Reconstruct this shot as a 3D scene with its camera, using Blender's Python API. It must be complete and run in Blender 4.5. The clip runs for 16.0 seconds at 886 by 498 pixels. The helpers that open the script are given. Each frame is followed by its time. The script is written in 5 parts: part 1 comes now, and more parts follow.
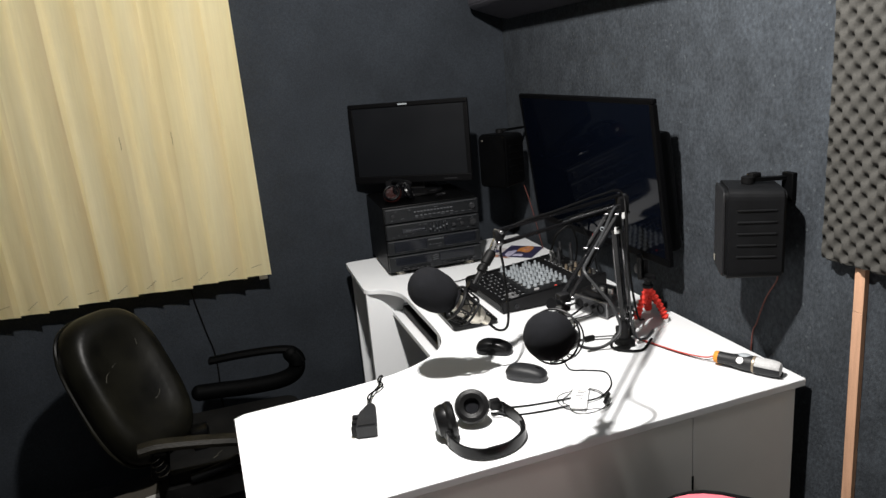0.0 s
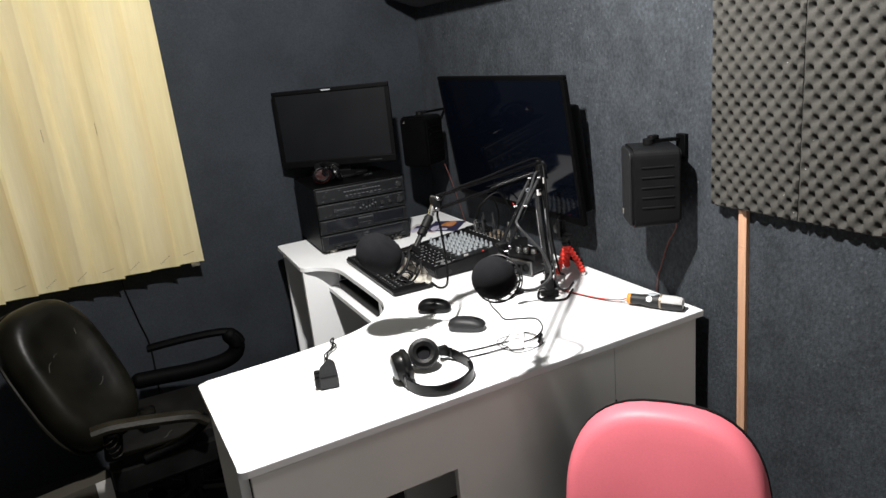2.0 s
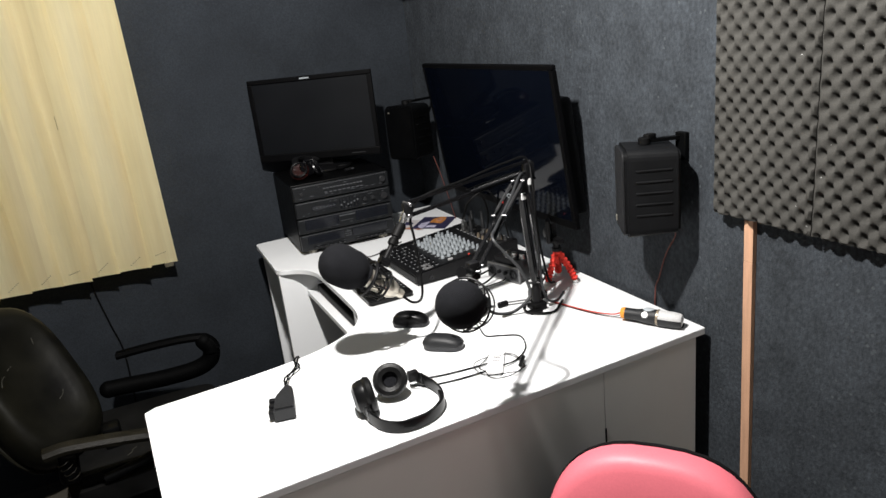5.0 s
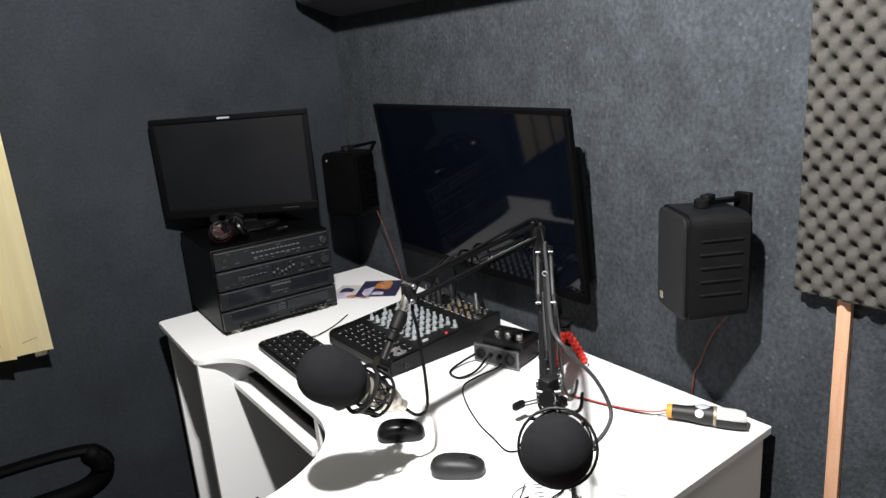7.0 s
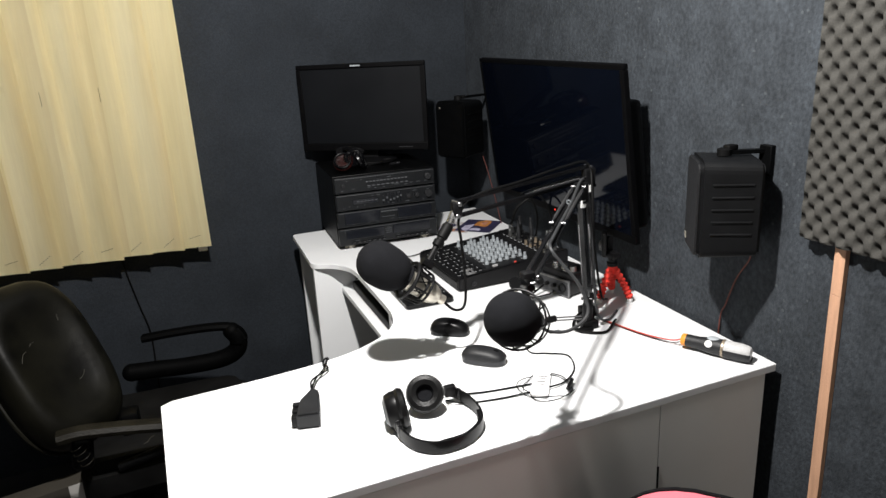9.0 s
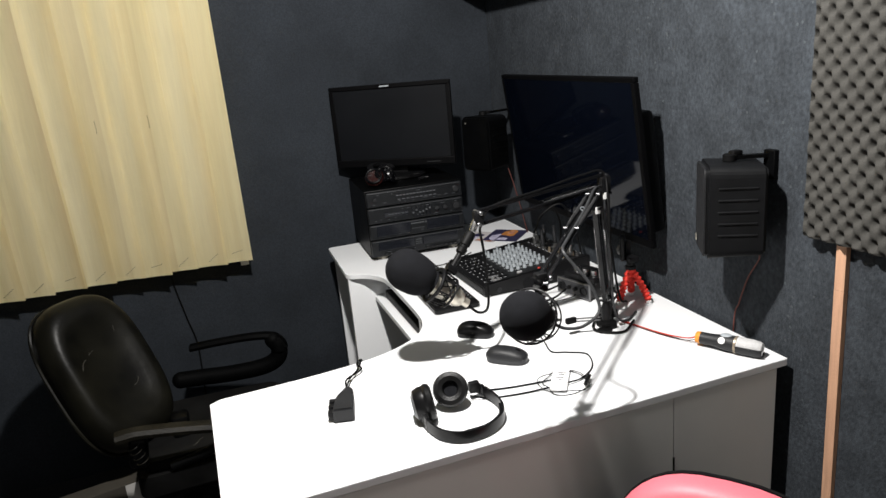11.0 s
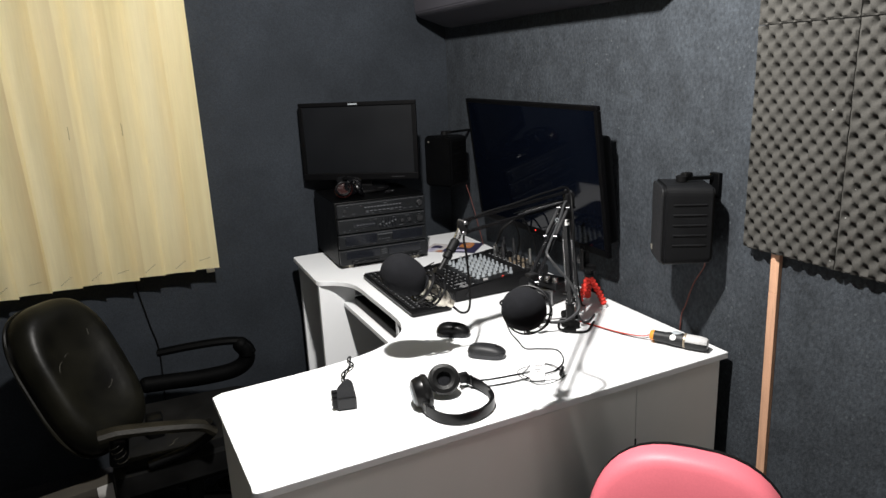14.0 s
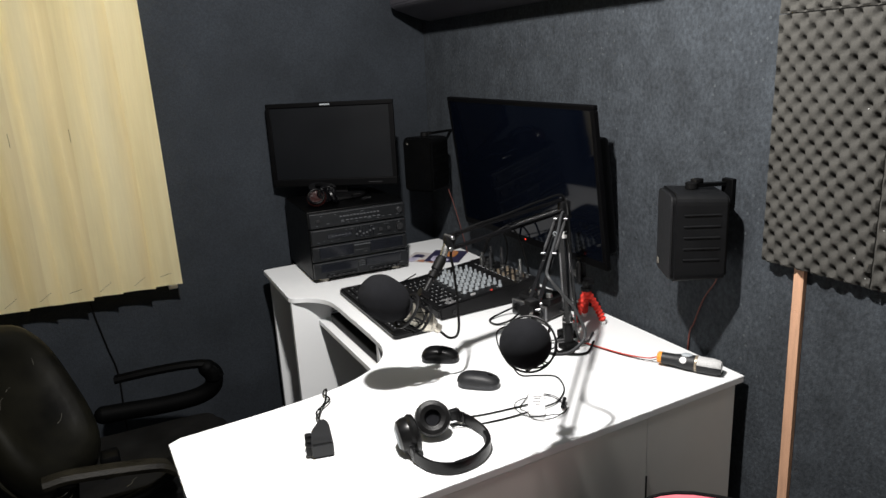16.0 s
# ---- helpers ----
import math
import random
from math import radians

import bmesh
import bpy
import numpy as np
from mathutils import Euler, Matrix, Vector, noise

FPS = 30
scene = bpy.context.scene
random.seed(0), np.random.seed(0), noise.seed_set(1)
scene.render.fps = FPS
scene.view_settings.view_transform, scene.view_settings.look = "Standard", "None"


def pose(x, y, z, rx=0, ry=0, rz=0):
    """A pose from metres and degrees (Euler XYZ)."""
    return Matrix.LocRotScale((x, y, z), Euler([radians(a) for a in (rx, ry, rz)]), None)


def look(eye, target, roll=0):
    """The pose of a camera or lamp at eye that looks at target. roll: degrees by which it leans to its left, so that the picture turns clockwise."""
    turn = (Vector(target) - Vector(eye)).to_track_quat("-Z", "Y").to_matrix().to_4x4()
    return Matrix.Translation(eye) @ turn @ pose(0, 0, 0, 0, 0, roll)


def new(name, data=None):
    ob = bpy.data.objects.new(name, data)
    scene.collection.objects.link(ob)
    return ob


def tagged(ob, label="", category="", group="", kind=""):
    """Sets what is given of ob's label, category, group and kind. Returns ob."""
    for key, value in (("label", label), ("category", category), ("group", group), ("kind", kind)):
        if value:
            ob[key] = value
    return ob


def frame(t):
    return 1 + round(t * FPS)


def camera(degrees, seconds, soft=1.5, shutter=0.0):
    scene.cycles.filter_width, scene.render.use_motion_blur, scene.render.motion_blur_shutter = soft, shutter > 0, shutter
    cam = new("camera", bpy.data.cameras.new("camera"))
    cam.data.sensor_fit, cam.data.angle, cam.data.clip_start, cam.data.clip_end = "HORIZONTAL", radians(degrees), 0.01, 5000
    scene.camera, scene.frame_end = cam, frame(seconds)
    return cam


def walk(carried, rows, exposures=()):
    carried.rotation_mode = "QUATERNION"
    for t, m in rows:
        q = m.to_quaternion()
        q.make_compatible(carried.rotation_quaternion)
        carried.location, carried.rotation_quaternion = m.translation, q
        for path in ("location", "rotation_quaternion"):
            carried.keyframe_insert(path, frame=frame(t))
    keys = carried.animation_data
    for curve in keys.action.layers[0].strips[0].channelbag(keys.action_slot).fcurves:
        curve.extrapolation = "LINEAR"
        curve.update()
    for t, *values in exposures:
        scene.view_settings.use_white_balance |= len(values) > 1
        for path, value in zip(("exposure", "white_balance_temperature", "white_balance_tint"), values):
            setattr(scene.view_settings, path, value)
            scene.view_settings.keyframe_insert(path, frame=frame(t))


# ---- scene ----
cam = camera(65.9, 16.0)
PATH = [
    (0, (0.312, 0.252, 1.453), (0.895, 2.094, 0.937), -5.0),
    (0.5, (0.199, 0.212, 1.446), (0.895, 2.015, 0.934), -7.1),
    (1, (0.186, 0.168, 1.433), (1.098, 1.832, 0.801), -5.9),
    (1.5, (0.165, 0.149, 1.44), (1.03, 1.86, 0.868), -6.4),
    (2, (0.171, 0.135, 1.433), (1.001, 1.867, 0.875), -6.0),
    (2.5, (0.201, 0.136, 1.443), (1.17, 1.788, 0.867), -7.1),
    (3, (0.207, 0.125, 1.449), (1.169, 1.793, 0.91), -8.5),
    (3.5, (0.193, 0.131, 1.45), (1.187, 1.77, 0.878), -6.7),
    (6, (0.406, 0.49, 1.446), (1.089, 2.262, 0.82), -6.8),
    (6.5, (0.337, 0.649, 1.43), (1.342, 2.284, 0.866), -2.8),
    (7, (0.289, 0.711, 1.449), (1.417, 2.274, 0.914), -4.4),
    (7.5, (0.331, 0.647, 1.441), (1.41, 2.231, 0.868), -3.3),
    (8, (0.374, 0.53, 1.433), (1.325, 2.211, 0.91), -0.9),
    (8.5, (0.361, 0.437, 1.416), (1.131, 2.184, 0.819), -1.7),
    (11, (0.343, 0.263, 1.429), (0.945, 2.089, 0.878), -5.2),
    (11.5, (0.348, 0.284, 1.436), (0.919, 2.105, 0.837), -6.5),
    (12, (0.312, 0.261, 1.443), (0.908, 2.09, 0.896), -5.5),
    (12.5, (0.272, 0.256, 1.444), (0.93, 2.057, 0.877), -3.7),
    (13, (0.207, 0.238, 1.44), (1.007, 1.997, 0.925), -1.1),
    (13.5, (0.15, 0.215, 1.447), (0.966, 1.962, 0.915), -1.3),
    (14, (0.135, 0.179, 1.451), (0.964, 1.926, 0.938), -2.5),
    (14.5, (0.126, 0.161, 1.45), (0.939, 1.917, 0.947), -3.1),
    (15, (0.121, 0.17, 1.456), (0.985, 1.901, 0.949), -2.6),
    (15.5, (0.134, 0.221, 1.455), (0.995, 1.952, 0.942), -2.4),
    (16, (0.202, 0.352, 1.455), (1.087, 2.065, 0.927), -3.0),
]
EXPOSURES = [(0, -0.20), (0.5, -0.10), (1, -0.1), (1.5, 0.0), (2, 0.06), (2.5, -0.05), (3, 0.06), (3.5, -0.02), (6, -0.12), (6.5, 0.06), (7, 0.20), (7.5, 0.19), (8, 0.10), (8.5, -0.02), (11, -0.20), (12, -0.19), (12.5, -0.18), (13, -0.06), (14.5, -0.04), (15, -0.02), (15.5, -0.1), (16, -0.26)]
walk(cam, [(t, look(eye, target, roll)) for t, eye, target, roll in PATH], EXPOSURES)

# ---- light ----
world = bpy.data.worlds.new("world")
scene.world = world
world.use_nodes = True
world.node_tree.nodes["Background"].inputs[0].default_value = (0.5, 0.6, 0.8, 1)
world.node_tree.nodes["Background"].inputs[1].default_value = 0.0

LAMP = (0.54, 1.236, 2.08)
lamp_data = bpy.data.lights.new("ceiling_bulb", "POINT")
lamp_data.energy = 198
lamp_data.shadow_soft_size = 0.031
lamp_data.color = (1.0, 0.972, 0.938)
lamp = new("ceiling_bulb", lamp_data)
lamp.location = LAMP


# ---- materials ----
def material(name, colour, rough=0.6, metal=0.0, vary=0.25, scale=20.0, bump=0.0, bump_scale=80.0, second=None, fine=0.0, fine_scale=300.0, stretch=None, rand=0.0, coat=0.0, spec=0.4, specks=None):
    m = bpy.data.materials.new(name)
    m.use_nodes = True
    nt = m.node_tree
    bs = nt.nodes["Principled BSDF"]
    link = nt.links.new
    tc = nt.nodes.new("ShaderNodeTexCoord")
    src = tc.outputs["Object"]
    if stretch:
        mp = nt.nodes.new("ShaderNodeMapping")
        mp.inputs["Scale"].default_value = stretch
        link(src, mp.inputs[0])
        src = mp.outputs[0]
    no = nt.nodes.new("ShaderNodeTexNoise")
    no.inputs["Scale"].default_value, no.inputs["Detail"].default_value = scale, 5
    link(src, no.inputs["Vector"])
    ramp = nt.nodes.new("ShaderNodeMapRange")
    ramp.inputs[1].default_value, ramp.inputs[2].default_value = 0.3, 0.7
    link(no.outputs[0], ramp.inputs[0])
    a = tuple(c * (1 - vary) for c in colour)
    b = second or tuple(min(1, c * (1 + vary)) for c in colour)
    mix = nt.nodes.new("ShaderNodeMix")
    mix.data_type = "RGBA"
    mix.inputs[6].default_value, mix.inputs[7].default_value = (*a, 1), (*b, 1)
    link(ramp.outputs[0], mix.inputs[0])
    out = mix.outputs[2]
    if fine:
        nf = nt.nodes.new("ShaderNodeTexNoise")
        nf.inputs["Scale"].default_value, nf.inputs["Detail"].default_value = fine_scale, 3
        link(src, nf.inputs["Vector"])
        rf = nt.nodes.new("ShaderNodeMapRange")
        rf.inputs[1].default_value, rf.inputs[2].default_value = 0.3, 0.7
        rf.inputs[3].default_value, rf.inputs[4].default_value = 1 - fine, 1 + fine
        link(nf.outputs[0], rf.inputs[0])
        mul = nt.nodes.new("ShaderNodeVectorMath")
        mul.operation = "SCALE"
        link(out, mul.inputs[0])
        link(rf.outputs[0], mul.inputs["Scale"])
        out = mul.outputs[0]
    if rand:
        oi = nt.nodes.new("ShaderNodeObjectInfo")
        rr = nt.nodes.new("ShaderNodeMapRange")
        rr.inputs[3].default_value, rr.inputs[4].default_value = 1 - rand, 1 + rand
        link(oi.outputs["Random"], rr.inputs[0])
        mul = nt.nodes.new("ShaderNodeVectorMath")
        mul.operation = "SCALE"
        link(out, mul.inputs[0])
        link(rr.outputs[0], mul.inputs["Scale"])
        out = mul.outputs[0]
    if specks:
        # sparse pale flecks of lint: (scale, radius, share, colour)
        vo = nt.nodes.new("ShaderNodeTexVoronoi")
        vo.inputs["Scale"].default_value = specks[0]
        link(tc.outputs["Object"], vo.inputs["Vector"])
        near = nt.nodes.new("ShaderNodeMath")
        near.operation = "LESS_THAN"
        near.inputs[1].default_value = specks[1]
        link(vo.outputs["Distance"], near.inputs[0])
        sep = nt.nodes.new("ShaderNodeSeparateColor")
        link(vo.outputs["Color"], sep.inputs[0])
        few = nt.nodes.new("ShaderNodeMath")
        few.operation = "LESS_THAN"
        few.inputs[1].default_value = specks[2]
        link(sep.outputs[0], few.inputs[0])
        both = nt.nodes.new("ShaderNodeMath")
        both.operation = "MULTIPLY"
        link(near.outputs[0], both.inputs[0])
        link(few.outputs[0], both.inputs[1])
        mx = nt.nodes.new("ShaderNodeMix")
        mx.data_type = "RGBA"
        mx.inputs[7].default_value = (*specks[3], 1)
        link(both.outputs[0], mx.inputs[0])
        link(out, mx.inputs[6])
        out = mx.outputs[2]
    link(out, bs.inputs["Base Color"])
    rmap = nt.nodes.new("ShaderNodeMapRange")
    rmap.inputs[3].default_value, rmap.inputs[4].default_value = max(0.02, rough * 0.85), min(1, rough * 1.15)
    link(no.outputs[0], rmap.inputs[0])
    link(rmap.outputs[0], bs.inputs["Roughness"])
    bs.inputs["Metallic"].default_value = metal
    bs.inputs["Coat Weight"].default_value = coat
    bs.inputs["Specular IOR Level"].default_value = spec
    if bump:
        nb = nt.nodes.new("ShaderNodeTexNoise")
        nb.inputs["Scale"].default_value, nb.inputs["Detail"].default_value = bump_scale, 4
        link(src, nb.inputs["Vector"])
        bn = nt.nodes.new("ShaderNodeBump")
        bn.inputs["Strength"].default_value, bn.inputs["Distance"].default_value = bump, 0.004
        link(nb.outputs[0], bn.inputs["Height"])
        link(bn.outputs[0], bs.inputs["Normal"])
    return m


def pine_cloth(name):
    """Cream cloth with a pine figure: bands that darken slowly to a crisp edge, and fine streaks."""
    m = material(name, (0.795, 0.685, 0.385), 0.8, vary=0.04, scale=2.5, second=(0.87, 0.785, 0.515), stretch=(7, 7, 0.35), fine=0.028, fine_scale=26, bump=0.04, bump_scale=300, spec=0.2)
    nt = m.node_tree
    link = nt.links.new
    bs = nt.nodes["Principled BSDF"]
    plain = bs.inputs["Base Color"].links[0].from_socket
    tc = nt.nodes.new("ShaderNodeTexCoord")
    mp = nt.nodes.new("ShaderNodeMapping")
    mp.inputs["Scale"].default_value = (5.0, 0.0, 0.24)
    link(tc.outputs["Object"], mp.inputs[0])
    no = nt.nodes.new("ShaderNodeTexNoise")
    no.inputs["Scale"].default_value, no.inputs["Detail"].default_value, no.inputs["Roughness"].default_value = 1.0, 2.0, 0.45
    link(mp.outputs[0], no.inputs["Vector"])
    sep = nt.nodes.new("ShaderNodeSeparateXYZ")
    link(tc.outputs["Object"], sep.inputs[0])

    def calc(op, a, b):
        n = nt.nodes.new("ShaderNodeMath")
        n.operation = op
        for k, v in enumerate((a, b)):
            if isinstance(v, float):
                n.inputs[k].default_value = v
            else:
                link(v, n.inputs[k])
        return n.outputs[0]

    u = calc("ADD", calc("MULTIPLY", sep.outputs[0], 6.5), calc("MULTIPLY", no.outputs[0], 1.3))
    saw = calc("POWER", calc("FRACT", u, 0.0), 3.0)
    patch = nt.nodes.new("ShaderNodeTexNoise")
    patch.inputs["Scale"].default_value = 0.9
    link(mp.outputs[0], patch.inputs["Vector"])
    mask = nt.nodes.new("ShaderNodeMapRange")
    mask.inputs[1].default_value, mask.inputs[2].default_value = 0.35, 0.65
    mask.inputs[3].default_value, mask.inputs[4].default_value = 0.0, 0.42
    link(patch.outputs[0], mask.inputs[0])
    mix = nt.nodes.new("ShaderNodeMix")
    mix.data_type = "RGBA"
    link(calc("MULTIPLY", saw, mask.outputs[0]), mix.inputs[0])
    link(plain, mix.inputs[6])
    mix.inputs[7].default_value = (0.52, 0.37, 0.165, 1)
    link(mix.outputs[2], bs.inputs["Base Color"])
    return m


def glow(name, colour, strength):
    m = bpy.data.materials.new(name)
    m.use_nodes = True
    bs = m.node_tree.nodes["Principled BSDF"]
    bs.inputs["Base Color"].default_value = (*colour, 1)
    bs.inputs["Emission Color"].default_value = (*colour, 1)
    bs.inputs["Emission Strength"].default_value = strength
    return m


CARPET = material("mottled_wall_carpet", (0.0342, 0.0394, 0.0460), 0.95, vary=0.22, scale=15, fine=0.28, fine_scale=120, bump=0.45, bump_scale=230, stretch=(1, 1, 0.8), spec=0.2, specks=(85, 0.28, 0.045, (0.056, 0.063, 0.070)))
BOUNCE = material("pale_bounce_wall", (0.50, 0.485, 0.46), 0.8, vary=0.04, scale=3, bump=0.1, bump_scale=90)
# darker and more even than the right wall's carpet
DARKWALL = material("smooth_dark_covering", (0.0207, 0.0244, 0.0297), 0.95, vary=0.20, scale=5, fine=0.16, fine_scale=170, bump=0.3, bump_scale=260, spec=0.15)
FLOOR = material("floor_carpet", (0.022, 0.022, 0.025), 0.95, vary=0.3, scale=6, fine=0.3, bump=0.5, spec=0.2)
CEIL = material("ceiling_felt", (0.045, 0.048, 0.052), 0.95, vary=0.2, scale=6, fine=0.3, bump=0.4, spec=0.2)
LAMINATE = material("white_laminate", (0.765, 0.775, 0.785), 0.42, vary=0.02, scale=4, bump=0.03, bump_scale=400)
EDGE = material("edge_band", (0.72, 0.71, 0.685), 0.5, vary=0.03, scale=8)
FOAM = material("grey_foam", (0.0535, 0.0518, 0.0475), 0.95, vary=0.10, scale=9, fine=0.14, fine_scale=500, bump=0.3, bump_scale=600, spec=0.12, specks=(75, 0.10, 0.09, (0.30, 0.30, 0.29)))
BROWNTHREAD = material("brown_thread", (0.07, 0.045, 0.02), 0.8, vary=0.2, scale=40)
PLY = pine_cloth("pine_figured_cloth")
WOOD = material("raw_pine", (0.52, 0.30, 0.19), 0.7, vary=0.15, scale=10, stretch=(8, 8, 0.8), fine=0.1, bump=0.1)
BLACK = material("black_plastic", (0.0048, 0.0048, 0.0054), 0.45, vary=0.25, scale=30, bump=0.08, bump_scale=500, spec=0.22)
SATIN = material("black_satin_plastic", (0.0042, 0.0042, 0.0046), 0.30, vary=0.2, scale=30, spec=0.24)
GLOSS = material("black_gloss", (0.002, 0.002, 0.0025), 0.25, vary=0.1, scale=10, spec=0.25)
SPK = material("speaker_plastic", (0.0047, 0.0050, 0.0057), 0.5, vary=0.2, scale=30, bump=0.15, bump_scale=500, spec=0.18)
DULLRED = material("dull_red_cable", (0.11, 0.028, 0.02), 0.6, vary=0.2, scale=60)
CARD = material("cardboard", (0.030, 0.026, 0.020), 0.85, vary=0.2, scale=9)
SCREEN = material("dark_screen", (0.0012, 0.0019, 0.0042), 0.05, vary=0.1, scale=6, spec=0.32)
MATSCREEN = material("matt_screen", (0.0042, 0.0047, 0.0058), 0.34, vary=0.1, scale=6, spec=0.35)
BEZEL = material("dark_bezel", (0.0011, 0.0011, 0.0014), 0.55, vary=0.1, scale=20, spec=0.08)
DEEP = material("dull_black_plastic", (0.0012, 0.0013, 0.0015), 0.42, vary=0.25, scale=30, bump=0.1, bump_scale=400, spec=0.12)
FACEGREY = material("grey_anodised_face", (0.034, 0.035, 0.038), 0.4, metal=0.2, vary=0.15, scale=40)
PINSTEEL = material("dull_pin_steel", (0.20, 0.20, 0.205), 0.34, metal=0.85, vary=0.1, scale=60)
CHROME = material("worn_chrome", (0.085, 0.085, 0.088), 0.36, metal=0.75, vary=0.1, scale=60)
GREYCABLE = material("grey_cable_jacket", (0.030, 0.031, 0.033), 0.5, vary=0.15, scale=60)
SEAT = material("rubbed_black_leather", (0.0060, 0.0060, 0.0060), 0.5, vary=0.5, scale=9, bump=0.16, bump_scale=38, spec=0.08)
ARMBLACK = material("rubbed_black_plastic", (0.0010, 0.0011, 0.0012), 0.6, vary=0.25, scale=30, bump=0.1, bump_scale=400, spec=0.05)
SPRING = material("dull_spring_steel", (0.075, 0.075, 0.078), 0.42, metal=0.8, vary=0.1, scale=60)
BRASSY = material("brown_trim_metal", (0.33, 0.27, 0.20), 0.4, metal=0.6, vary=0.15, scale=40)
CHAR = material("charcoal_plastic", (0.0115, 0.012, 0.0135), 0.5, vary=0.2, scale=40, bump=0.15, bump_scale=700)
RUBBER = material("black_rubber", (0.0030, 0.0030, 0.0032), 0.55, vary=0.2, scale=30, spec=0.13)
SPONGE = material("black_sponge", (0.0095, 0.0098, 0.0115), 0.98, vary=0.15, scale=60, fine=0.3, fine_scale=900, bump=0.6, bump_scale=1500, spec=0.1)
STEEL = material("steel", (0.62, 0.62, 0.62), 0.28, metal=1.0, vary=0.08, scale=30)
DARKSTEEL = material("black_steel_tube", (0.0065, 0.0065, 0.0072), 0.24, metal=0.25, vary=0.2, scale=30)
SILVER = material("champagne_metal", (0.62, 0.58, 0.50), 0.35, metal=0.8, vary=0.08, scale=20)
GREYKNOB = material("grey_plastic", (0.28, 0.305, 0.325), 0.5, vary=0.12, scale=60, rand=0.12)
LIGHTKNOB = material("light_grey_plastic", (0.36, 0.36, 0.36), 0.45, vary=0.1, scale=60)
WHITEP = material("white_plastic", (0.75, 0.75, 0.74), 0.5, vary=0.04, scale=20)
RED = material("red_sponge_rubber", (0.75, 0.045, 0.03), 0.7, vary=0.12, scale=60, bump=0.2)
REDWIRE = material("red_cable", (0.5, 0.05, 0.035), 0.5, vary=0.1, scale=60)
PINK = material("pink_vinyl", (0.66, 0.152, 0.190), 0.5, vary=0.05, scale=7, bump=0.06, bump_scale=350, fine=0.03)
LEATHER = material("black_leather", (0.0022, 0.0023, 0.0023), 0.38, vary=0.5, scale=7, second=(0.0078, 0.0074, 0.0050), bump=0.16, bump_scale=38, spec=0.13)
CUSHION = material("black_leatherette", (0.0042, 0.0042, 0.0044), 0.4, vary=0.2, scale=40, bump=0.2, bump_scale=300, spec=0.25)
SCUFF = material("scuffed_leather", (0.035, 0.033, 0.026), 0.6, vary=0.5, scale=60)
WORN = material("worn_armrest", (0.0095, 0.0085, 0.0062), 0.45, vary=0.6, scale=10, stretch=(1.2, 5, 5), bump=0.3, spec=0.12)
ORANGE = material("orange_plastic", (0.72, 0.27, 0.035), 0.5, vary=0.05, scale=30)
MESHGREY = material("grey_mesh", (0.50, 0.50, 0.50), 0.55, metal=0.0, vary=0.12, scale=300, bump=0.3, bump_scale=900)
DULLWHITE = material("dull_white", (0.42, 0.41, 0.39), 0.8, vary=0.15, scale=12)
GREYP = material("grey_panel_plastic", (0.12, 0.12, 0.122), 0.5, vary=0.08, scale=30)
RACKFACE = material("brushed_black_face", (0.010, 0.011, 0.0125), 0.36, metal=0.3, vary=0.15, scale=20, stretch=(1, 1, 20))
HIFIKNOB = material("dull_grey_plastic", (0.075, 0.079, 0.086), 0.4, vary=0.15, scale=60)
RACKGLASS = material("smoked_display", (0.008, 0.009, 0.012), 0.15, vary=0.1)
PRINT = material("print_mark", (0.30, 0.31, 0.32), 0.6, vary=0.05)
FLYER = material("flyer_paper", (0.50, 0.47, 0.47), 0.45, vary=0.15, scale=30)
INKBLUE = material("ink_blue", (0.028, 0.026, 0.062), 0.45, vary=0.5, scale=30)
INKORANGE = material("ink_orange", (0.42, 0.17, 0.045), 0.45, vary=0.35, scale=50)
LILAC = material("ink_lilac", (0.42, 0.40, 0.52), 0.45, vary=0.3, scale=40)
INKRED = material("ink_red_brown", (0.35, 0.16, 0.10), 0.45, vary=0.6, scale=60)
CLEAR = material("white_tag", (0.80, 0.80, 0.80), 0.4, vary=0.02)
INK = material("ink_black", (0.03, 0.03, 0.03), 0.6)
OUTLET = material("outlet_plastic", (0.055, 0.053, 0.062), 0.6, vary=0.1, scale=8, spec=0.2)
ACWHITE = material("aircon_white", (0.72, 0.72, 0.70), 0.4, vary=0.03)
REDSHINE = material("dark_red_gloss_plastic", (0.014, 0.0035, 0.003), 0.22, vary=0.6, scale=50, bump=0.4, bump_scale=90)
LED = glow("red_led", (1.0, 0.05, 0.03), 0.7)


# ---- mesh helpers ----
def link_mesh(name, bm, mat, parent=None, label="", smooth=True):
    me = bpy.data.meshes.new(name)
    bmesh.ops.recalc_face_normals(bm, faces=bm.faces)
    bm.to_mesh(me)
    bm.free()
    me.materials.append(mat)
    if smooth:
        # broad flat faces stay flat, bevels and curves are smooth
        areas = sorted(p.area for p in me.polygons)
        broad = 20 * areas[len(areas) // 2]
        me.polygons.foreach_set("use_smooth", [True] * len(me.polygons))
        me.set_sharp_from_angle(angle=radians(38))
        me.polygons.foreach_set("use_smooth", [p.area < broad for p in me.polygons])
    ob = new(name, me)
    if parent:
        ob.parent = parent
    if label:
        ob["label"] = label
    return ob


def part(name, bm, mat, parent, label="", smooth=True):
    return link_mesh(name, bm, mat, parent, label, smooth)


def thing(name, m, label, category, group="", kind=""):
    ob = new(name)
    ob.empty_display_size = 0.05
    ob.matrix_world = m
    return tagged(ob, label, category, group, kind)


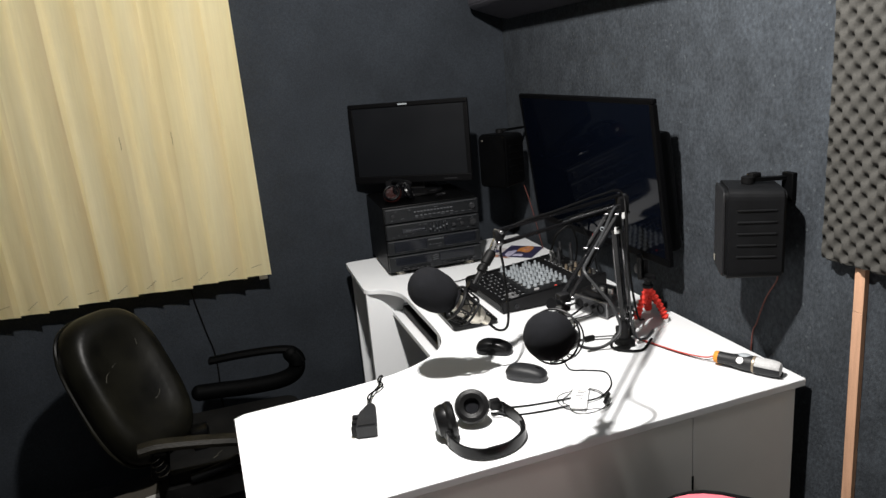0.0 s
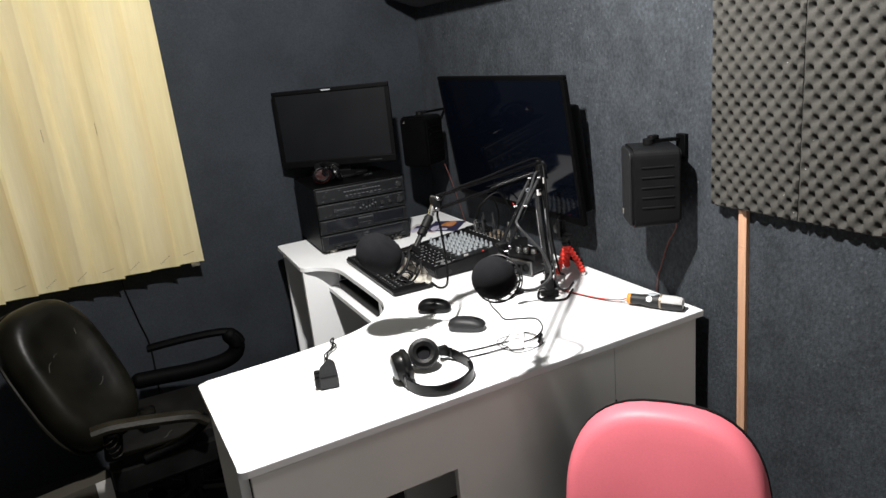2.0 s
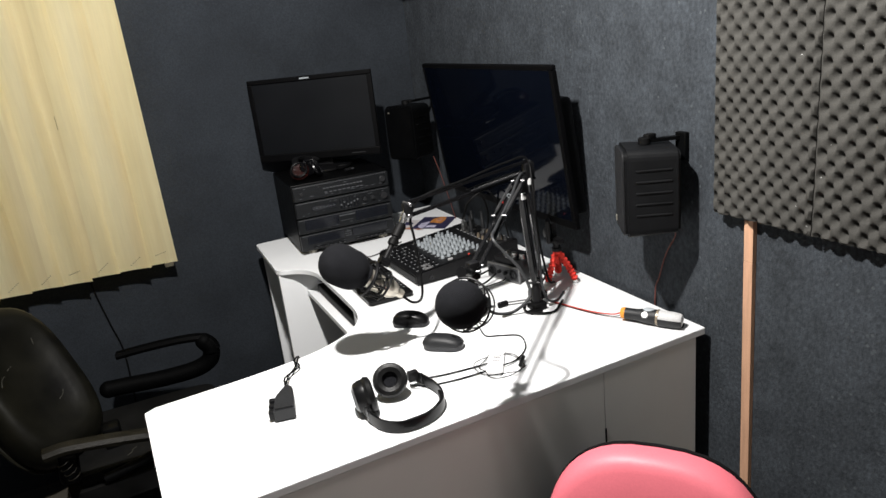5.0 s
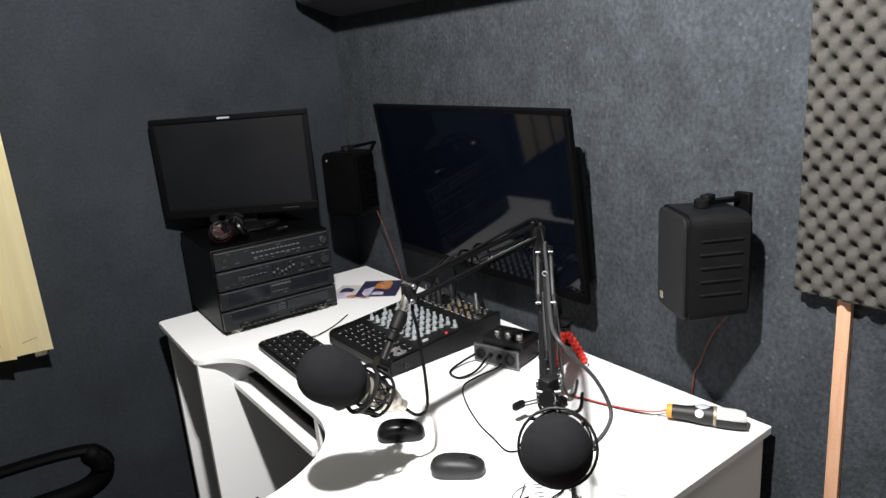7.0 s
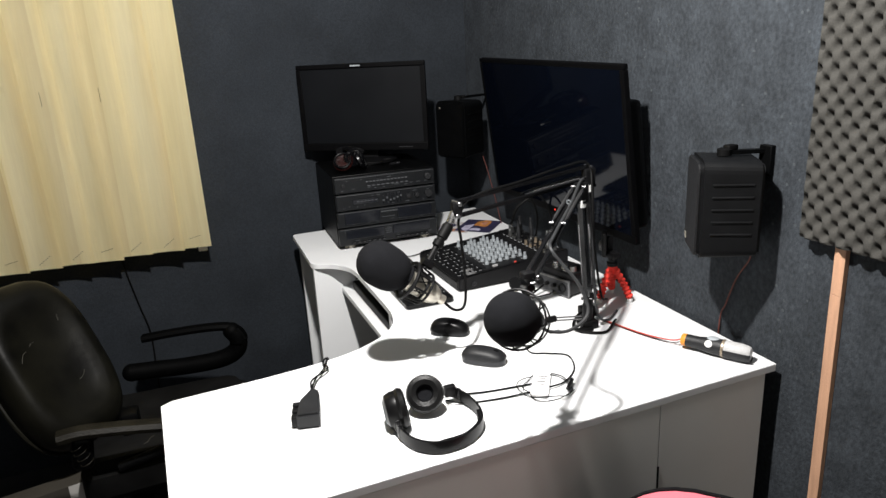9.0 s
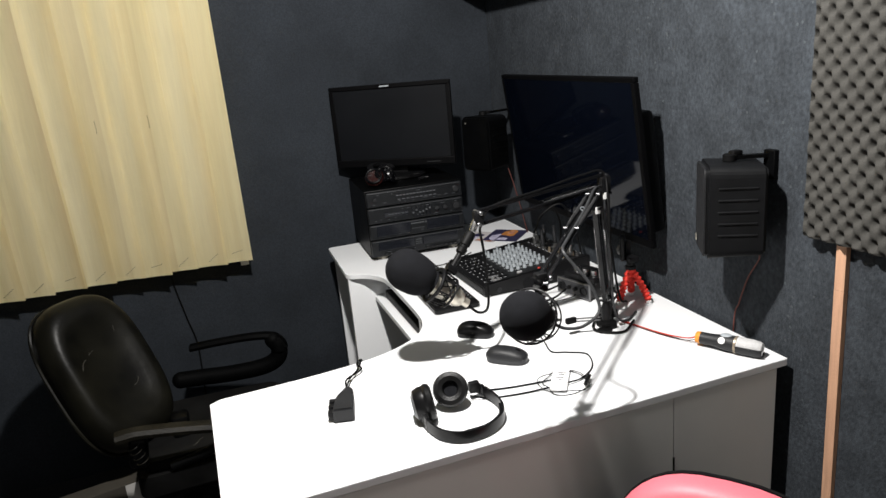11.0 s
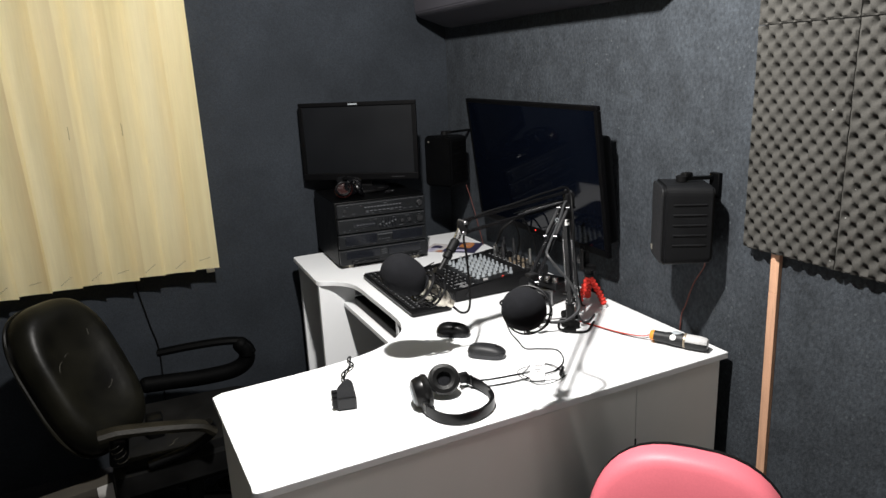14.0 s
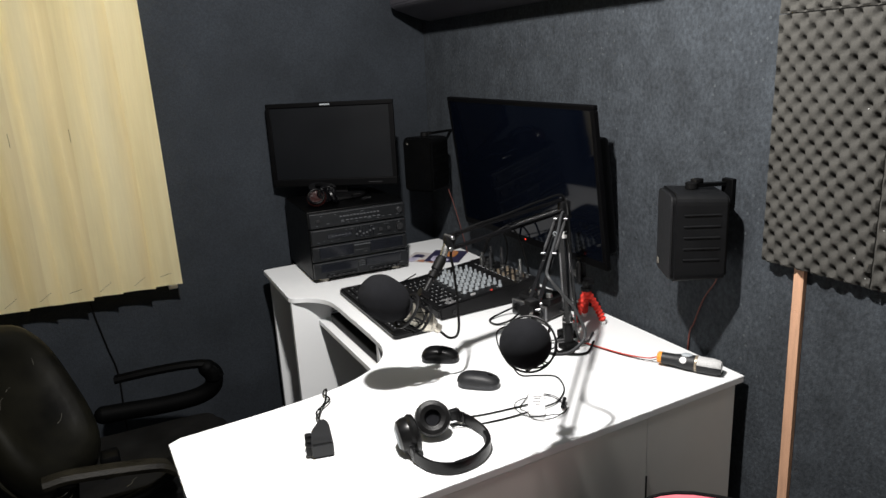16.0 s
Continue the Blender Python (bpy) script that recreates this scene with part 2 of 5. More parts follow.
def box(bm, c, s, bevel=0.0, seg=2, m=None):
    r = bmesh.ops.create_cube(bm, size=1.0, matrix=(m or Matrix()) @ Matrix.Translation(c) @ Matrix.Diagonal((*s, 1)))
    if bevel:
        es = list({e for v in r["verts"] for e in v.link_edges})
        bmesh.ops.bevel(bm, geom=es, offset=bevel, segments=seg, affect="EDGES", profile=0.5)
    return bm


def abox(c, s, bevel=0.0, seg=2, m=None):
    return box(bmesh.new(), c, s, bevel, seg, m)


def rod(bm, a, b, r, r2=None, n=14, caps=True):
    a, b = Vector(a), Vector(b)
    d = b - a
    q = d.to_track_quat("Z", "Y").to_matrix().to_4x4()
    bmesh.ops.create_cone(bm, cap_ends=caps, segments=n, radius1=r, radius2=r if r2 is None else r2, depth=d.length, matrix=Matrix.Translation((a + b) / 2) @ q)
    return bm


def arod(a, b, r, r2=None, n=14):
    return rod(bmesh.new(), a, b, r, r2, n)


def lathe(profile, n=24, m=None, bm=None):
    bm = bm or bmesh.new()
    m = m or Matrix()
    rings = []
    for r, z in profile:
        if r < 1e-6:
            rings.append([bm.verts.new(m @ Vector((0, 0, z)))])
        else:
            rings.append([bm.verts.new(m @ Vector((r * math.cos(2 * math.pi * i / n), r * math.sin(2 * math.pi * i / n), z))) for i in range(n)])
    for p, q in zip(rings, rings[1:]):
        for i in range(n):
            j = (i + 1) % n
            f = [p[i % len(p)], p[j % len(p)], q[j % len(q)], q[i % len(q)]]
            f = list(dict.fromkeys(f))
            if len(f) > 2:
                bm.faces.new(f)
    for ring in (rings[0], rings[-1]):
        if len(ring) > 2:
            bm.faces.new(ring)
    return bm


def smooth_path(points, steps=8, closed=False):
    pts = [Vector(p) for p in points]
    out = []
    n = len(pts)
    for i in range(n if closed else n - 1):
        p0 = pts[(i - 1) % n] if closed or i > 0 else pts[i] * 2 - pts[i + 1]
        p1, p2 = pts[i], pts[(i + 1) % n]
        p3 = pts[(i + 2) % n] if closed or i + 2 < n else p2 * 2 - p1
        for k in range(steps):
            t = k / steps
            out.append(0.5 * ((2 * p1) + (p2 - p0) * t + (2 * p0 - 5 * p1 + 4 * p2 - p3) * t * t + (3 * p1 - p0 - 3 * p2 + p3) * t ** 3))
    if not closed:
        out.append(pts[-1])
    return out


def sweep(points, r, n=8, closed=False, steps=8, bm=None, section=None, up=(0, 0, 1), raw=False):
    """A tube along a smooth path; section: its outline in metres, in place of a circle."""
    bm = bm or bmesh.new()
    path = [Vector(p) for p in points] if raw else smooth_path(points, steps, closed)
    section = section or [(r * math.cos(2 * math.pi * i / n), r * math.sin(2 * math.pi * i / n)) for i in range(n)]
    k = len(section)
    rings = []
    for i, p in enumerate(path):
        a = path[i - 1] if i or closed else p
        b = path[(i + 1) % len(path)] if i + 1 < len(path) or closed else p
        d = (b - a).normalized()
        side = d.cross(Vector(up))
        if side.length < 0.05:
            side = d.cross(Vector((1, 0.3, 0)))
        side.normalize()
        top = side.cross(d)
        rings.append([bm.verts.new(p + side * u + top * v) for u, v in section])
    m = len(rings)
    for i in range(m if closed else m - 1):
        p, q = rings[i], rings[(i + 1) % m]
        for j in range(k):
            bm.faces.new((p[j], p[(j + 1) % k], q[(j + 1) % k], q[j]))
    if not closed:
        bm.faces.new(rings[0])
        bm.faces.new(rings[-1])
    return bm


def slab(outline, z0, z1, bevel=0.0, seg=2):
    bm = bmesh.new()
    vs = [bm.verts.new((x, y, z0)) for x, y in outline]
    f = bm.faces.new(vs)
    r = bmesh.ops.extrude_face_region(bm, geom=[f])
    bmesh.ops.translate(bm, vec=(0, 0, z1 - z0), verts=[g for g in r["geom"] if isinstance(g, bmesh.types.BMVert)])
    if bevel:
        es = [e for e in bm.edges if abs(e.verts[0].co.z - e.verts[1].co.z) < 1e-6]
        bmesh.ops.bevel(bm, geom=es, offset=bevel, segments=seg, affect="EDGES")
    return bm


def round_corners(pts, radii, n=6):
    out = []
    k = len(pts)
    for i, p in enumerate(pts):
        r = radii[i]
        p = Vector(p)
        if r <= 0:
            out.append(tuple(p))
            continue
        a, b = (Vector(pts[i - 1]) - p).normalized(), (Vector(pts[(i + 1) % k]) - p).normalized()
        s, e = p + a * r, p + b * r
        for j in range(n + 1):
            t = j / n
            out.append(tuple(s * (1 - t) ** 2 + p * 2 * t * (1 - t) + e * t * t))
    return out


def ball(c, r, m=None, u=24, v=14, bm=None):
    bm = bm or bmesh.new()
    bmesh.ops.create_uvsphere(bm, u_segments=u, v_segments=v, radius=1, matrix=(m or Matrix.Translation(c)) @ Matrix.Diagonal((*(r if isinstance(r, tuple) else (r, r, r)), 1)))
    return bm


def aim(place, way, up=(0, 0, 1)):
    """A pose whose z axis points along way."""
    z = Vector(way).normalized()
    x = Vector(up).cross(z)
    if x.length < 1e-3:
        x = Vector((1, 0, 0))
    x.normalize()
    y = z.cross(x)
    m = Matrix((x, y, z)).transposed().to_4x4()
    m.translation = place
    return m


def ring(bm, m, R, r, n=32, k=8):
    pts = [m @ Vector((R * math.cos(2 * math.pi * i / n), R * math.sin(2 * math.pi * i / n), 0)) for i in range(n)]
    axis = m.to_3x3() @ Vector((0, 0, 1))
    return sweep(pts, r, k, closed=True, bm=bm, up=axis, raw=True)


# ---- structure ----
XR, YB, XL, YF, ZC = 1.48, 2.90, -1.55, -0.80, 2.62


def xw(y):
    """The right wall is not quite square to the back wall."""
    return 1.44 + 0.027 * (y - 1.4)



def structure(name, bm, mat, label, category):
    return tagged(link_mesh(name, bm, mat, smooth=False), label, category, kind="structure")


structure("floor", abox(((XL + XR) / 2, (YF + YB) / 2, -0.05), (XR - XL + 0.24, YB - YF + 0.24, 0.10)), FLOOR, "dark carpeted studio floor", "floor")
structure("ceiling", abox(((XL + XR) / 2, (YF + YB) / 2, ZC + 0.05), (XR - XL + 0.24, YB - YF + 0.24, 0.10)), CEIL, "plain grey ceiling over the studio", "ceiling")


def carpet_wall(name, axis, at, sign, lo, hi, cloth, label):
    bm = bmesh.new()
    n = 40
    for i in range(n + 1):
        for j in range(n + 1):
            u, z = lo + (hi - lo) * i / n, ZC * j / n
            w = (xw(u) if axis == "x" and sign > 0 else at) + sign * 0.0025 * (noise.noise(Vector((u * 2.1, z * 2.1, at))) - 1.0)
            bm.verts.new((w, u, z) if axis == "x" else (u, w, z))
    bm.verts.ensure_lookup_table()
    for i in range(n):
        for j in range(n):
            k = i * (n + 1) + j
            bm.faces.new([bm.verts[q] for q in (k, k + 1, k + n + 2, k + n + 1)])
    r = bmesh.ops.extrude_face_region(bm, geom=bm.faces[:])
    d = Vector((sign * 0.12, 0, 0)) if axis == "x" else Vector((0, sign * 0.12, 0))
    bmesh.ops.translate(bm, vec=d, verts=[g for g in r["geom"] if isinstance(g, bmesh.types.BMVert)])
    ob = link_mesh(name, bm, cloth)
    return tagged(ob, label, "wall", kind="structure")


MOTTLED, SMOOTH = "wall covered in mottled blue-grey needle-felt carpet", "wall with a smooth near-black covering"
carpet_wall("wall_right", "x", XR, 1, YF, YB, CARPET, MOTTLED)
carpet_wall("wall_back", "y", YB, 1, XL, XR, DARKWALL, SMOOTH)
carpet_wall("wall_left", "x", XL, -1, YF, YB, DARKWALL, SMOOTH)
# never in view; its pale colour is chosen to throw fill light at the desk
carpet_wall("wall_front", "y", YF, -1, XL, XR, BOUNCE, "unseen front wall, pale to bounce light back")

# acoustic foam on the wall beside the desk
PU, PV = 0.0335, 0.0378


def foam_panel(y0, y1, z0, z1, phase, lean=0.0):
    th = thing("acoustic_foam_panel", pose(xw((y0 + y1) / 2) - 0.002, (y0 + y1) / 2, (z0 + z1) / 2, 0, 0, -1.5), "grey egg-crate acoustic foam panel glued to the carpeted wall", "foam panel", "wall foam panels")
    w, h = abs(y1 - y0), z1 - z0
    nu, nv = int(w / PU * 9), int(h / PV * 9)
    bm = bmesh.new()
    grid = []
    for i in range(nu + 1):
        col = []
        for j in range(nv + 1):
            u, v = -w / 2 + w * i / nu, -h / 2 + h * j / nv
            s = math.sin(2 * math.pi * (u / PU + phase)) * math.sin(2 * math.pi * (v / PV + 0.13))
            s = 1 - 1.18 * ((1 - s) / 2) ** 2.7 * (1 + 0.25 * noise.noise(Vector((u * 30, v * 30, y0 + 7))))
            s += 0.05 * noise.noise(Vector((u * 25 + y0, v * 25, z0)))
            if i in (0, nu) or j in (0, nv):
                s = 0.35 + 0.4 * s if j in (0, nv) else 0.60 + 0.10 * s
            wob = (0.0006 if i in (0, nu) or j in (0, nv) else 0.0022) * noise.noise(Vector((u * 18, v * 18, y0 * 5)))
            col.append(bm.verts.new((-(0.018 + 0.0155 * s), u + wob, v + wob + lean * u)))
        grid.append(col)
    for i in range(nu):
        for j in range(nv):
            bm.faces.new((grid[i][j], grid[i + 1][j], grid[i + 1][j + 1], grid[i][j + 1]))
    rim = [c[0] for c in grid] + grid[-1][1:] + [c[-1] for c in reversed(grid[:-1])] + list(reversed(grid[0][1:-1]))
    back = [bm.verts.new((-0.001, v.co.y, v.co.z)) for v in rim]
    for i in range(len(rim)):
        j = (i + 1) % len(rim)
        bm.faces.new((rim[i], rim[j], back[j], back[i]))
    bm.faces.new(back)
    me = link_mesh("foam_sheet", bm, FOAM, th)
    me.data.polygons.foreach_set("use_smooth", [True] * len(me.data.polygons))


for z0, z1, ph in ((1.026, 1.5075, 0.0), (1.5095, 1.995, 0.3)):
    foam_panel(1.249, 1.0235, z0, z1, ph)
    foam_panel(1.0215, 0.5235, z0, z1, ph + 0.2)
    foam_panel(0.5215, 0.025, z0, z1, ph + 0.6)

batten = thing("wooden_batten", pose(xw(1.160) - 0.008, 1.160, 0, -0.8, 0, 0), "thin raw pine batten standing against the carpeted wall", "batten")
part("upper_strip", abox((0, 0, 0.978), (0.011, 0.0215, 0.0905), 0.0006), WOOD, batten)
part("lower_strip", abox((0, 0.0004, 0.4661), (0.011, 0.0215, 0.9322), 0.0006), WOOD, batten)

# split air conditioner high on the wall
ac = thing("air_conditioner", pose(xw(2.17) - 0.006, 2.166, 1.605, 0, 0, -1.5), "white wall-mounted split air conditioner with a dark underside", "air conditioner")


def long_body(sec, half):
    bm = bmesh.new()
    ends = [[bm.verts.new((x, y, z)) for x, z in sec] for y in (-half, half)]
    for i in range(len(sec)):
        j = (i + 1) % len(sec)
        bm.faces.new((ends[0][i], ends[0][j], ends[1][j], ends[1][i]))
    bm.faces.new(ends[0]), bm.faces.new(ends[1])
    bmesh.ops.recalc_face_normals(bm, faces=bm.faces[:])
    bmesh.ops.bevel(bm, geom=bm.edges[:], offset=0.004, segments=2, affect="EDGES")
    return bm


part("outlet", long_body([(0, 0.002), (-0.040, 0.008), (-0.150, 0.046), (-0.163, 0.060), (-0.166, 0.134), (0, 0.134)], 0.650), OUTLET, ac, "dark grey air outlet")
part("body", long_body([(0, 0.136), (-0.168, 0.136), (-0.172, 0.24), (-0.15, 0.285), (0, 0.285)], 0.653), ACWHITE, ac)
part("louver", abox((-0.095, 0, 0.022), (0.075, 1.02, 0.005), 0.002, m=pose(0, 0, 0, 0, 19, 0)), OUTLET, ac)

# ---- vertical blind over the back wall ----
random.seed(4)
cu = thing("vertical_blind", pose(0.437, YB - 0.078, 0.759), "cream wood-look vertical blind with overlapping curved fabric slats", "blind")
PITCH, SLAT_W, BLIND_H = 0.0925, 0.116, 1.70
FLECKS = {2: ((12, 8, 1),), 4: ((12, 6, 1),)}


def blind_slat(i):
    """One hanging fabric slat; its right edge curls out over the slat beside it."""
    right = -PITCH * i + (0.0 if i == 0 else random.uniform(-0.008, 0.008))
    curl0, curl1 = radians(random.uniform(12, 34)), radians(random.uniform(5, 30))
    tilt0, tilt1 = radians(random.uniform(-2, 4)), radians(random.uniform(-3, 4))
    hem = random.uniform(-0.003, 0.003) - 0.006 * PITCH * i
    seed, nv, nu = random.uniform(0, 50), 40, 14
    bm = bmesh.new()
    rows = []
    for j in range(nv + 1):
        v = BLIND_H * j / nv
        t = j / nv
        curl = max(0.03, curl0 + (curl1 - curl0) * t + 0.20 * noise.noise(Vector((seed, v * 1.6, 0))))
        tilt = tilt0 + (tilt1 - tilt0) * t + 0.05 * noise.noise(Vector((seed, v * 1.3, 4)))
        shift = 0.006 * noise.noise(Vector((seed, v * 0.9, 8))) - 0.012 * t * (1.75 + right)
        x, y, line = 0.0, 0.0, []
        for k in range(nu + 1):
            line.append((x, y))
            a = curl * max(0, 1 - (k + 0.5) / nu) ** 1.3 + tilt
            x -= SLAT_W / nu * math.cos(a)
            y += SLAT_W / nu * math.sin(a)
        back = line[nu][1]
        rows.append([bm.verts.new((right + p[0] + (shift if i else shift * 0.15), p[1] - back - 0.014 + 0.0010 * noise.noise(Vector((p[0] * 40, v * 3, seed))), v + hem)) for p in line])
    for p, q in zip(rows, rows[1:]):
        for k in range(nu):
            bm.faces.new((p[k], p[k + 1], q[k + 1], q[k]))
    spots = [[Vector(v.co) for v in row] for row in rows]
    bmesh.ops.solidify(bm, geom=bm.faces[:], thickness=0.0012)
    slat = part("slat", bm, PLY, cu)
    out = Vector((0, -0.0016, 0))
    # a short row of stitches and a rivet hold the weight in the hem
    if i < 14:
        a, b = spots[1][4] + out, spots[0][8] + out
        b = Vector((b.x, b.y, a.z - (0.024 if i % 3 else 0.008)))
        for k in range(6):
            part("hem_stitch", abox(a + (b - a) * k / 5, (0.0040, 0.0012, 0.0014)), BROWNTHREAD, slat)
    for j, k, n in FLECKS.get(i, ()):
        p, q = spots[j][k], spots[j + n][k]
        part("dark_fleck", sweep([p + out * 0.6, (p + q) / 2 + out * 0.6 + Vector((0.0005, 0, 0)), q + out * 0.6], 0, section=[(-0.0006, -0.0006), (0.0006, -0.0006), (0.0004, 0.0006), (-0.0004, 0.0006)], steps=3, up=(0, 1, 0)), BROWNTHREAD, slat, "dark grain fleck")
    return slat


for i in range(19):
    blind_slat(i)
part("end_clip", abox((-0.028, 0.020, -0.022), (0.030, 0.012, 0.014), 0.003), WHITEP, cu, "small white plastic end clip")

cab = thing("wall_cable", pose(0, 0, 0), "thin black cable hanging down the dark wall", "cable")
part("cord", sweep([(0.135, YB - 0.012, 0.80), (0.147, YB - 0.010, 0.683), (0.168, YB - 0.008, 0.55), (0.187, YB - 0.008, 0.43), (0.18, YB - 0.008, 0.2), (0.19, YB - 0.008, 0.004)], 0.0028, 6), RUBBER, cab)

# ---- desk ----
DZ = 0.75
desk = thing("corner_desk", pose(0, 0, 0), "white laminate corner desk with a curved inner edge", "desk")
outline = round_corners([(0.262, 1.266), (1.416, 1.278), (1.449, 2.80), (0.722, 2.80)], [0.022, 0.003, 0.0, 0.012], 5)
outline += [tuple(p) for p in smooth_path([(0.709, 2.432, 0), (0.722, 2.412, 0), (0.760, 2.392, 0), (0.795, 2.350, 0), (0.812, 2.29, 0), (0.813, 2.16, 0), (0.811, 1.965, 0), (0.802, 1.885, 0), (0.775, 1.828, 0), (0.720, 1.778, 0), (0.63, 1.738, 0), (0.49, 1.716, 0), (0.28, 1.703, 0)], 4)]
outline = [(p[0], p[1]) for p in outline] + [(0.258, 1.690)]
part("desktop", slab(outline, DZ - 0.016, DZ, 0.0010), LAMINATE, desk)
# one front board with a leg opening cut into it, and a narrow board beside it
bm = slab([(0.2865, 0.7335), (1.1268, 0.7335), (1.1268, 0.0), (0.696, 0.0), (0.696, 0.587), (0.2865, 0.587)], 0.0, 0.018, 0.0005)
bm.transform(pose(1.1268, 1.2936, 0, 0, 0, 0.60) @ pose(-1.1268, 0, 0, 90, 0, 0))
part("front_panel", bm, EDGE, desk, "off-white front panel with a leg opening")
part("front_panel", abox((0, 0, 0.3667), (0.2594, 0.018, 0.7335), 0.0005, m=pose(1.2583, 1.2860, 0, 0, 0, 0.6)), EDGE, desk, "narrow off-white front panel")
part("side_panel", abox((1.398, 1.480, 0.367), (0.018, 0.36, 0.734), 0.001), LAMINATE, desk)
part("side_panel", abox((0.277, 1.483, 0.367), (0.018, 0.368, 0.734), 0.001), LAMINATE, desk)
part("cabinet_panel", abox((1.0495, 2.430, 0.367), (0.671, 0.018, 0.734), 0.001), LAMINATE, desk)
part("cabinet_panel", abox((1.0700, 2.780, 0.367), (0.670, 0.018, 0.734), 0.001), LAMINATE, desk)
part("cabinet_back", abox((1.395, 2.605, 0.367), (0.012, 0.33, 0.734), 0.001), LAMINATE, desk)
part("keyboard_tray", abox((0.96, 2.185, 0.652), (0.325, 0.462, 0.015), 0.001), LAMINATE, desk)
part("tray_rail", abox((0.98, 2.410, 0.695), (0.28, 0.012, 0.03), 0.001), STEEL, desk, "steel tray runner")
part("inner_panel", abox((1.10, 1.94, 0.367), (0.58, 0.018, 0.734), 0.001), LAMINATE, desk)
part("cable_slot", abox((1.1277, 1.2757, 0.50), (0.004, 0.003, 0.20), 0.0), RUBBER, desk, "dark slot in the front panel seam")

pc = thing("computer_case", pose(1.0, 2.605, 0.0), "black computer case standing inside the desk cabinet", "computer")
part("case", abox((0, 0, 0.225), (0.40, 0.19, 0.43), 0.006), BLACK, pc)
part("front_panel", abox((-0.203, 0, 0.225), (0.012, 0.185, 0.42), 0.005), SATIN, pc)
part("power_button", lathe([(0.010, 0), (0.010, 0.003), (0, 0.003)], 14, aim((-0.209, 0.03, 0.36), (-1, 0, 0))), STEEL, pc)
part("drive_slot", abox((-0.2095, 0, 0.40), (0.003, 0.15, 0.030), 0.001), GREYP, pc)
for s in (-0.06, 0.06):
    part("foot", abox((-0.12, s, 0.005), (0.04, 0.02, 0.010), 0.002), RUBBER, pc)
    part("foot", abox((0.12, s, 0.005), (0.04, 0.02, 0.010), 0.002), RUBBER, pc)

tk = thing("tray_keyboard", pose(0.932, 2.17, 0.6605), "black keyboard lying on the pull-out tray", "keyboard")
part("base", abox((0, 0, 0.014), (0.216, 0.41, 0.028), 0.004), RUBBER, tk)
part("key_field", abox((0.01, 0, 0.0295), (0.16, 0.37, 0.005), 0.002), SATIN, tk)


